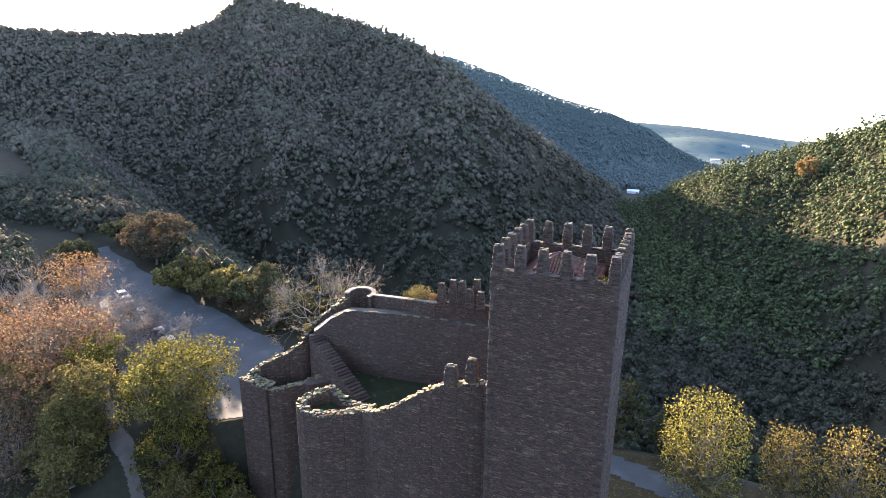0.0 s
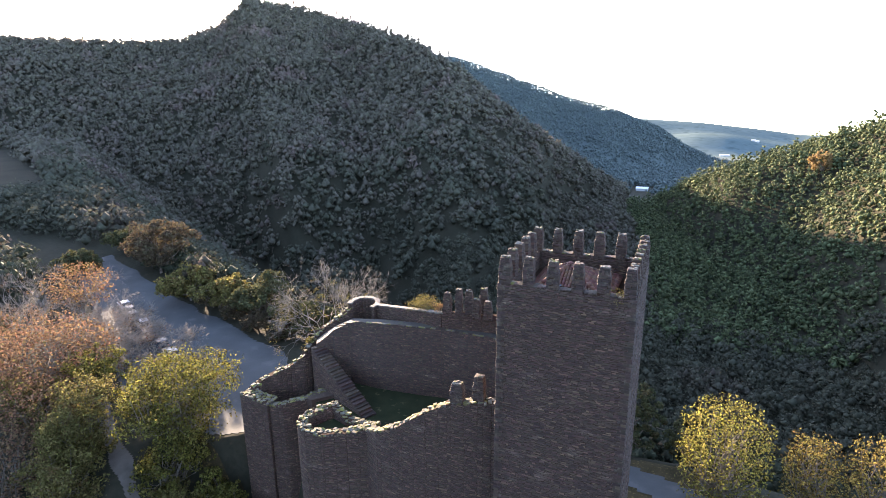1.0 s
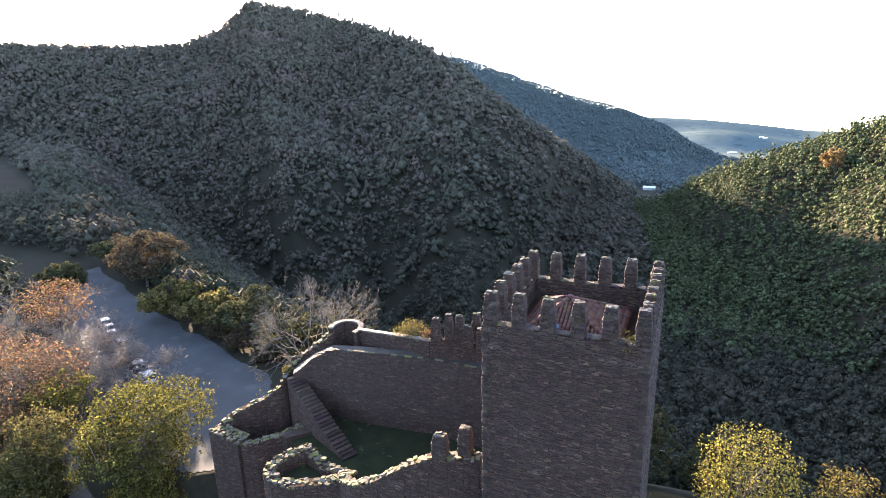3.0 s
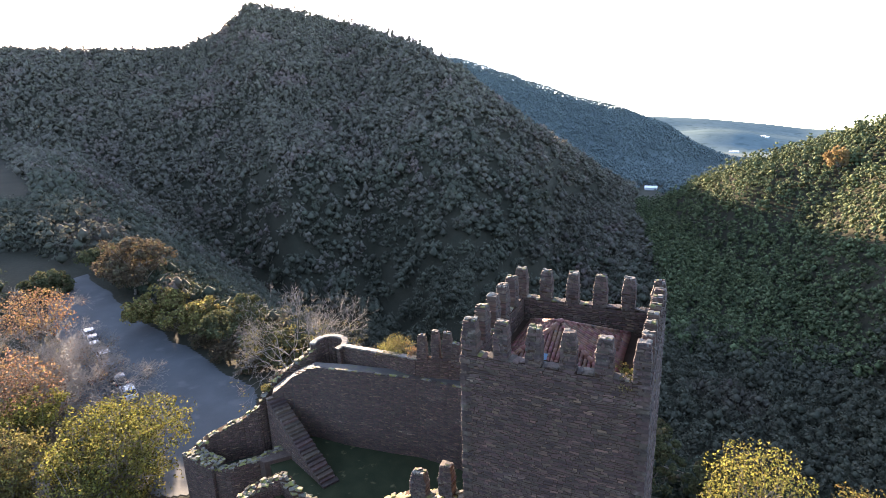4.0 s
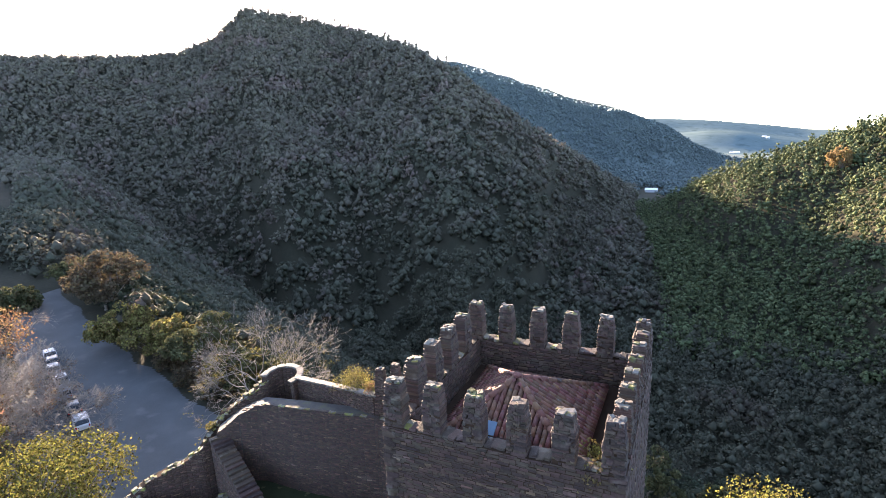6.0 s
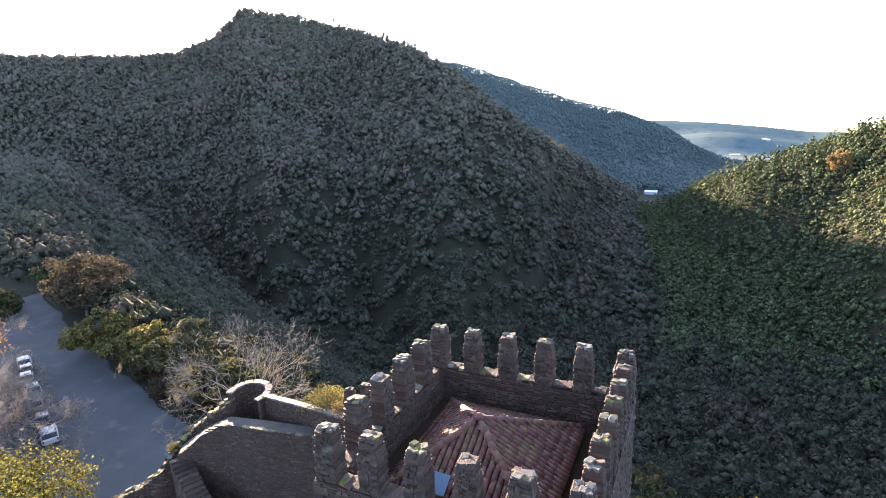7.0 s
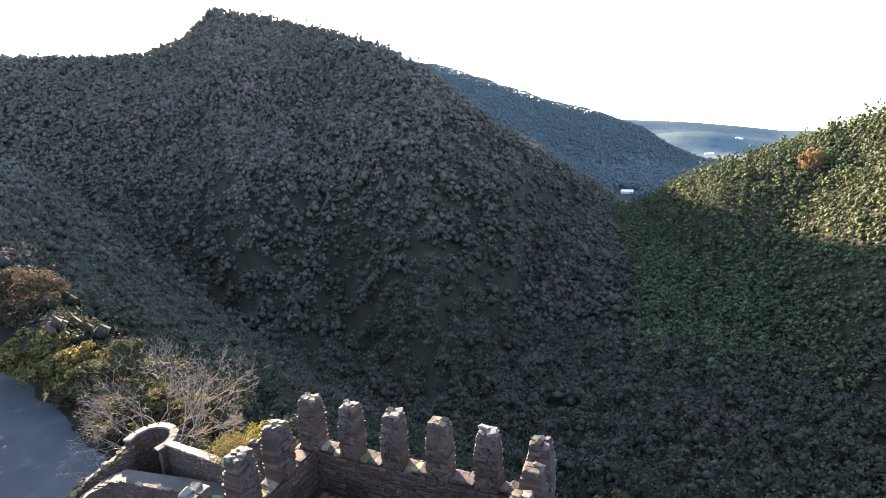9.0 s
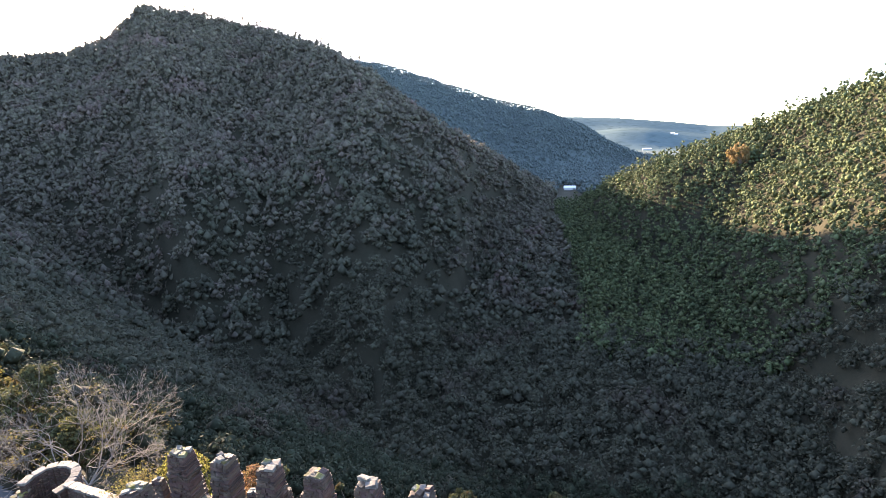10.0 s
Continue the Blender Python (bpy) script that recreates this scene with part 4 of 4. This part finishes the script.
for n, (x, y, top, rad, sp, word) in enumerate(((-43.5, 38.5, 3.0, 2.4, LIME, "yellow-green"), (-48.3, 37.6, 6.5, 4.3, LIME, "yellow-green"), (-45.8, 36.0, 2.0, 3.4, OLIVE, "olive-green"), (-54.5, 30.0, 7.5, 4.8, OLIVE, "olive-green"), (-57.5, 33.0, 8.0, 4.2, OLIVE, "olive-green"), (-62, 30, 6.0, 5.5, RUSSET, "russet"),
                                                (-70, 36, 8.5, 5.5, OLIVE, "olive-green"), (-80, 36, 9.5, 6.0, RUSSET, "russet"), (-88, 40, 11.5, 6.5, RUSSET, "russet"), (-66, 42, 10.0, 4.6, LIME, "yellow-green"),
                                                (-41.8, 38.6, 2.6, 2.6, LIME, "yellow-green"), (-39.0, 37.0, 0.5, 2.6, OLIVE, "olive-green"), (-57, 24, 2.5, 4.6, MUTED, "dark green"), (-72, 28, 3.0, 5.0, MUTED, "dark green"), (-100, 46, 10.0, 6.0, MUTED, "dark green"))):
    leafy_tree("bank_tree", word + " autumn tree on the wooded bank", on_ground(x, y), top, rad, sp, 0.21, 170, 2 if sp == RUSSET else 45, 80 + n, 0.0, group="trees on the bank", lobes=18, airy=2400 if sp == RUSSET else 0)
for n, (x, y, top, rad) in enumerate(((-71, 52.5, 9.5, 6.0), (-79, 57, 9.5, 6.0), (-106, 60, 12.0, 7.0), (-92, 50, 11.5, 7.0), (-80, 46, 10.0, 7.0), (-70, 48.5, 8.5, 5.5), (-100, 66, 9.5, 6.0))):
    bare_tree("bare_tree", "leafless grey tree beside the car park", on_ground(x, y), top, rad, 100 + n, RUSSET, 30)
for n, (x, y, rad) in enumerate(((-76, 50, 8.5), (-66, 51.5, 7.0), (-74, 53.5, 7.0), (-80, 55, 6.5))):
    bare_tree("bare_tree", "leafless grey tree over the parked cars", on_ground(x, y), 10.0 - n * 0.4, rad, 6 + 20 * n, RUSSET, 40, fine=8)
bare_tree("bare_tree", "leafless grey tree over the parked cars", on_ground(-84, 57), 10.0, 8.0, 7, RUSSET, 40, fine=8)
bare_tree("bare_tree", "leafless grey tree at the wood's edge", on_ground(-98, 51), 12.5, 8.0, 8)
bare_tree("bare_tree", "leafless grey tree with reddish remnants of leaves", on_ground(-88, 46), 12.0, 8.0, 28, RUSSET, 160)
for n, (x, y, top, rad, sp, word) in enumerate(((-121, 92, 9.5, 7.0, MUTED, "muted green"), (-119, 77, 7.5, 6.0, MUTED, "muted green"), (-102, 82.5, 15.0, 7.6, BROWN, "brownish"), (-110, 88, 11.0, 7.0, BROWN, "brownish"), (-92, 84, 6.0, 5.0, MUTED, "muted green"))):
    leafy_tree("oak_tree", "tall " + word + " tree behind the car park", on_ground(x, y), top, rad, sp, 0.42, 130, 70, 9 + 10 * n, 0.08)
for n, (x, y, top, rad, sp) in enumerate(((-83, 72.8, 9.8, 5.6, OLIVE), (-73.5, 71.5, 9.8, 5.5, OLIVE), (-64.5, 71.5, 11.4, 5.2, MUTED), (-57, 69, 8.0, 4.6, MUTED))):
    leafy_tree("oak_tree", "rounded olive-green tree at the edge of the car park", on_ground(x, y), top, rad, sp, 0.34, 120, 75, 10 + n, 0.15, group="trees along the car park")
bare_tree("bare_tree", "broad leafless tree with pale twigs and some yellow leaves", on_ground(-46, 63.5), 17.3, 9.8, 14, OLIVE, 100, fine=8)
for n, (x, y, top, rad) in enumerate(((-56.5, 65.8, 5.6, 2.6), (-62.5, 67.3, 6.0, 2.8), (-69, 69.3, 5.8, 2.8), (-76.5, 71.8, 6.2, 3.0))):
    leafy_tree("hedge_shrub", "brown-leaved undergrowth along the car park", on_ground(x, y), top, rad, BROWN, 0.24, 80, 50, 170 + n, 0.0, group="undergrowth along the car park")
# behind the castle
for n, (x, y, top, rad, sp) in enumerate(((-31, 60, 14.2, 3.2, YELLOW), (-27, 62, 13.4, 3.0, ORANGE), (-23.5, 61, 12.6, 3.2, OLIVE), (-19, 60, 11.8, 3.0, ORANGE), (-36, 61, 6.5, 3.0, OLIVE), (-14, 60, 9.0, 3.2, MUTED))):
    leafy_tree("young_tree", "small yellowing tree behind the curtain wall", on_ground(x, y), top, rad, sp, 0.13, 140, 90, 30 + n, 0.15, group="trees behind the castle")
# beside the lane
for n, (x, y, top, rad) in enumerate(((6.0, 66.8, 6.0, 5.1), (14.9, 68.0, 3.4, 3.0), (20.9, 67.0, 4.9, 3.5), (27.5, 64.0, 4.6, 3.6))):
    leafy_tree("plane_tree", "round yellow autumn tree beside the lane" if n == 0 else "small golden autumn tree beside the lane", on_ground(x, y), top, rad, YELLOW if n == 0 else GOLDEN, 0.21, 210 if n == 0 else 150, 2, 40 + n, 0.03 if n == 0 else 0.14, BARK, "yellow trees beside the lane", airy=4600 if n == 0 else 2000)
for n, (x, y, top, rad) in enumerate(((-14, 76, 2.5, 4.5), (-22, 71, 4.5, 4.2), (-5, 78, 0.5, 4.5), (-29, 66, 6.0, 3.8), (3, 77, -1.0, 4.0), (-33, 69, 6.5, 4.0))):
    leafy_tree("oak_tree", "dull dark green tree on the bank below the keep", on_ground(x, y), top, rad, MUTED, 0.36, 50, 85, 140 + n, 0.08, group="trees below the keep")
leafy_tree("oak_tree", "dark green tree at the edge of the car park", on_ground(-52.5, 68.5), 8.5, 4.6, MUTED, 0.36, 55, 85, 150, 0.25, group="trees along the car park")
# on the far slope
for n, (az, away, rad) in enumerate(((9.8, 388, 4.6), (10.6, 384, 5.6))):
    base = on_ground(HUB[0] + away * math.sin(radians(az)), HUB[1] + away * math.cos(radians(az)))
    leafy_tree("beech_tree", "orange autumn tree on the far slope", base, base[2] + 14.5, rad, AMBER, 0.7, 110, 36, 60 + n, 0.05, group="orange trees on the slope")


def ridge_pines():
    """Umbrella pines with bare trunks along the far crest, and a few on the near one."""
    r = np.random.default_rng(21)
    tub, cen, rad = Tubes(), [], []
    spots = [(1500 + r.uniform(-22, 22), a + r.uniform(-0.1, 0.1), 1.0 if a < -8 else 0.7) for a in np.arange(-23.5, -5.5, 0.11)]
    for dist, a, k in spots:
        x, y = HUB[0] + dist * math.sin(radians(a)), HUB[1] + dist * math.cos(radians(a))
        z = float(terrain(x, y))
        h = (r.uniform(6, 9) + 5 * float(vnoise(a, 0.5, 1.3, 4))) * k
        tub.add([(x, y, z - 1), (x, y, z + h)], [0.9, 0.5], 4)
        cen.append((x, y, z + h))
        rad.append((r.uniform(4, 7), r.uniform(4, 7), r.uniform(2.5, 4.5)))
    V, F = leaf_cloud(np.array(cen), np.array(rad), 34, 2.6, 1.0, seed=3)
    # far pines share the haze-tinted colours of the distant hills
    tagged(part("pine_crowns", (V, F), WOOD_FAR_HAZED), "umbrella pines along the far ridge", "pines", kind="stuff")
    tagged(part("pine_trunks", tub.data(), FAR_HAZED), "bare trunks of pines along the far ridge", "pines", kind="stuff")
    tub, cen, rad = Tubes(), [], []
    for a in list(r.uniform(-45, -38, 16)) + list(r.uniform(-38, -24, 16)):
        away = float(np.interp(a, *RIDGES[0][0])) - 2
        x, y = HUB[0] + away * math.sin(radians(a)), HUB[1] + away * math.cos(radians(a))
        z = float(terrain(x, y))
        h = r.uniform(9, 15)
        tub.add([(x, y, z - 1), (x, y, z + h)], [0.3, 0.15], 4)
        for k in range(3):
            cen.append((x, y, z + h - k * 1.6))
            rad.append((1.4, 1.4, 0.9))
    V, F = leaf_cloud(np.array(cen), np.array(rad), 16, 1.2, 1.0, seed=4)
    tagged(part("pine_crowns", (V, F), WOOD_GREEN), "thin pines on the near ridge", "pines", kind="stuff")
    tagged(part("pine_trunks", tub.data(), BARK), "thin pine trunks on the near ridge", "pines", kind="stuff")


ridge_pines()

# ---- cars and small things ----
def paint(name, colour, rough=0.3, metal=0.0):
    return mat(name, tuple(c * 0.9 for c in colour), colour, 2, 40, rough, 0.0, metal=metal)


GLASS = paint("car_glass", (0.02, 0.025, 0.03), 0.08)
RUBBER = paint("tyre_rubber", (0.02, 0.02, 0.02), 0.8)
RIM = paint("wheel_rim", (0.45, 0.45, 0.47), 0.35, 0.8)
LAMP = paint("lamp_glass", (0.6, 0.6, 0.58), 0.15)
TAIL = paint("tail_lamp", (0.35, 0.02, 0.02), 0.2)
BODY = {n: paint(n + "_car_paint", c, 0.25) for n, c in (("white", (0.5, 0.5, 0.5)), ("silver", (0.26, 0.27, 0.28)), ("dark", (0.04, 0.045, 0.055)), ("blue", (0.08, 0.12, 0.2)))}


def loft(sections):
    """Skin through rings of equal length."""
    bm = bmesh.new()
    rings = [[bm.verts.new(p) for p in s] for s in sections]
    n = len(rings[0])
    for a, b in zip(rings, rings[1:]):
        for k in range(n):
            bm.faces.new((a[k], a[(k + 1) % n], b[(k + 1) % n], b[k]))
    bm.faces.new(rings[0][::-1])
    bm.faces.new(rings[-1])
    bmesh.ops.recalc_face_normals(bm, faces=bm.faces[:])
    return bm


def ring(x, w, z0, z1, r=0.12):
    h = w / 2
    return [(x, -h + r, z0), (x, h - r, z0), (x, h, z0 + r), (x, h * 0.98, z1 - r), (x, h * 0.9 - r * 0.3, z1), (x, -h * 0.9 + r * 0.3, z1), (x, -h * 0.98, z1 - r), (x, -h, z0 + r)]


def car(colour, at, turn, van=False):
    """A parked car along x: body, glasshouse, roof, lamps and wheels."""
    t = thing("parked_car", colour + (" small van" if van else " hatchback car") + " parked on the asphalt", "car", "cars in a row")
    t.location, t.rotation_euler = at, (0, 0, turn)
    body = part("body", loft([ring(-2.05, 1.5, 0.35, 0.78), ring(-1.9, 1.7, 0.25, 0.92), ring(-0.9, 1.76, 0.2, 0.95), ring(0.6, 1.76, 0.2, 0.95), ring(1.3, 1.72, 0.22, 0.86), ring(1.95, 1.6, 0.28, 0.72), ring(2.08, 1.4, 0.35, 0.6)]), BODY[colour], t, smooth=False)
    zr = 1.75 if van else 1.42
    part("glasshouse", loft([ring(-1.85, 1.5, 0.88, 0.96, 0.03), ring(-1.5, 1.46, 0.88, zr - 0.06, 0.05), ring(0.2, 1.44, 0.88, zr - 0.05, 0.05), ring(1.05, 1.5, 0.86, 0.95, 0.03)]), GLASS, t)
    part("roof", loft([ring(-1.5, 1.36, zr - 0.1, zr - 0.02, 0.02), ring(-1.2, 1.36, zr - 0.09, zr + 0.02, 0.02), ring(-0.1, 1.34, zr - 0.09, zr + 0.02, 0.02), ring(0.2, 1.3, zr - 0.1, zr - 0.03, 0.02)]), BODY[colour], t)
    for sy in (-1, 1):
        bm = bmesh.new()
        box(bm, 1.9, 2.08, sy * 0.6 - 0.15, sy * 0.6 + 0.15, 0.55, 0.68)
        part("headlight", bm, LAMP, t)
        bm = bmesh.new()
        box(bm, -2.07, -1.92, sy * 0.68 - 0.08, sy * 0.68 + 0.08, 0.6, 0.84)
        part("tail_light", bm, TAIL, t)
        for sx in (-1.3, 1.3):
            wh = part("wheel", wheel_mesh(0.31, 0.2), RUBBER, t)
            wh.location = (sx, sy * 0.8, 0.31)
            part("rim", wheel_mesh(0.19, 0.22), RIM, wh)
    return t


def wheel_mesh(rad, width):
    bm = bmesh.new()
    bmesh.ops.create_cone(bm, cap_ends=True, segments=18, radius1=rad, radius2=rad, depth=width)
    bmesh.ops.rotate(bm, verts=bm.verts[:], cent=(0, 0, 0), matrix=Matrix.Rotation(radians(90), 3, "X"))
    return bm


for colour, x, y, turn, van in (("white", -67.3, 54.6, 150, False), ("dark", -71.6, 56.4, 152, False), ("silver", -76.4, 58.4, 148, False), ("white", -80.0, 60.3, 153, True), ("silver", -85.2, 62.4, 150, False), ("dark", -88.0, 64.0, 149, False), ("white", -91.0, 65.4, 152, False)):
    car(colour, (x, y, 3.07), radians(turn + 3), van)

# a pale building at the foot of the slopes
PLASTER = paint("pale_plaster", (0.72, 0.73, 0.74), 0.8)
house = thing("valley_building", "small white building far down the valley", "building")
hx, hy = HUB[0] + 735 * math.sin(radians(-4.6)), HUB[1] + 735 * math.cos(radians(-4.6))
hz = float(terrain(hx, hy))
bm = bmesh.new()
box(bm, hx - 7, hx + 7, hy - 4, hy + 4, hz - 3, hz + 2.2)
part("wall", bm, PLASTER, house)
bm = bmesh.new()
prism(bm, ((hx - 7.6, hy - 4.6), (hx + 7.6, hy - 4.6), (hx + 7.6, hy + 4.6), (hx - 7.6, hy + 4.6)), hz + 2.2, [hz + 2.4, hz + 2.4, hz + 3.6, hz + 3.6])
part("roof", bm, PLASTER, house)

for n, (az, away, wide) in enumerate(((2.2, 2250, 14), (2.55, 2260, 20), (4.6, 2900, 16), (4.9, 2880, 13))):
    town = thing("town_building", "long pale building on the distant plain", "building", "buildings on the distant plain")
    x, y = HUB[0] + away * math.sin(radians(az)), HUB[1] + away * math.cos(radians(az))
    z = float(terrain(x, y))
    bm = bmesh.new()
    box(bm, x - wide / 2, x + wide / 2, y - 5, y + 5, z - 6, z + 4)
    part("wall", bm, PLASTER, town)
    bm = bmesh.new()
    prism(bm, ((x - wide / 2 - 1, y - 8), (x + wide / 2 + 1, y - 8), (x + wide / 2 + 1, y + 8), (x - wide / 2 - 1, y + 8)), z + 4, [z + 4.3, z + 4.3, z + 6, z + 6])
    part("roof", bm, PLASTER, town)

# the blue panel on the keep's roof and the plants on its parapet
BLUE = paint("blue_sheet", (0.08, 0.16, 0.22), 0.35)
panel = thing("roof_panel", "small pale blue sheet lying on the roof tiles", "panel")
bm = bmesh.new()
box(bm, -0.27, 0.27, -0.33, 0.33, 0.0, 0.04)
bmesh.ops.bevel(bm, geom=bm.edges[:], offset=0.008, segments=1, affect="EDGES")
part("sheet", bm, BLUE, panel)
panel.location = (-7.55, 34.75, 28.36)
panel.rotation_euler = (radians(30), 0, 0)


def shrub(at, rad, leaves, seed, label, stems=14):
    r = np.random.default_rng(seed)
    t = thing("wall_plant", label, "plant", "plants on the walls")
    t.location = at
    tub = Tubes()
    tips = []
    for _ in range(stems):
        d = Vector(r.normal(size=3))
        d.z = abs(d.z) + 0.5
        q = d.normalized() * rad * r.uniform(0.5, 1.0)
        tips.append(q)
        tub.add(wander((0, 0, -0.05), q, r, 3, 0.1), [0.015, 0.012, 0.009, 0.005], 4)
    part("branch_frame", tub.data(), BARK, t)
    V, F = leaf_cloud(np.array([tuple(v) for v in tips]), np.full((stems, 3), rad * 0.3), 34, 0.09, 1.0, seed=seed)
    part("leaves", (V, F), leaves, t)


shrub((-3.55, 33.85, 27.9), 1.25, OLIVE, 70, "yellow-green weed growing inside the parapet")
shrub((-3.6, 34.6, 28.0), 0.6, YELLOW, 71, "yellow-green weed growing inside the parapet")
shrub((-24.4, 50.75, 18.2), 1.7, OLIVE, 74, "yellow-green bush growing behind the parapet", 60)
shrub((-22.0, 49.5, 19.0), 0.8, ORANGE, 72, "tuft of dry weed on the wall top")
shrub((-36.2, 47.2, 14.0), 0.7, OLIVE, 73, "tuft of weed on the wall top")
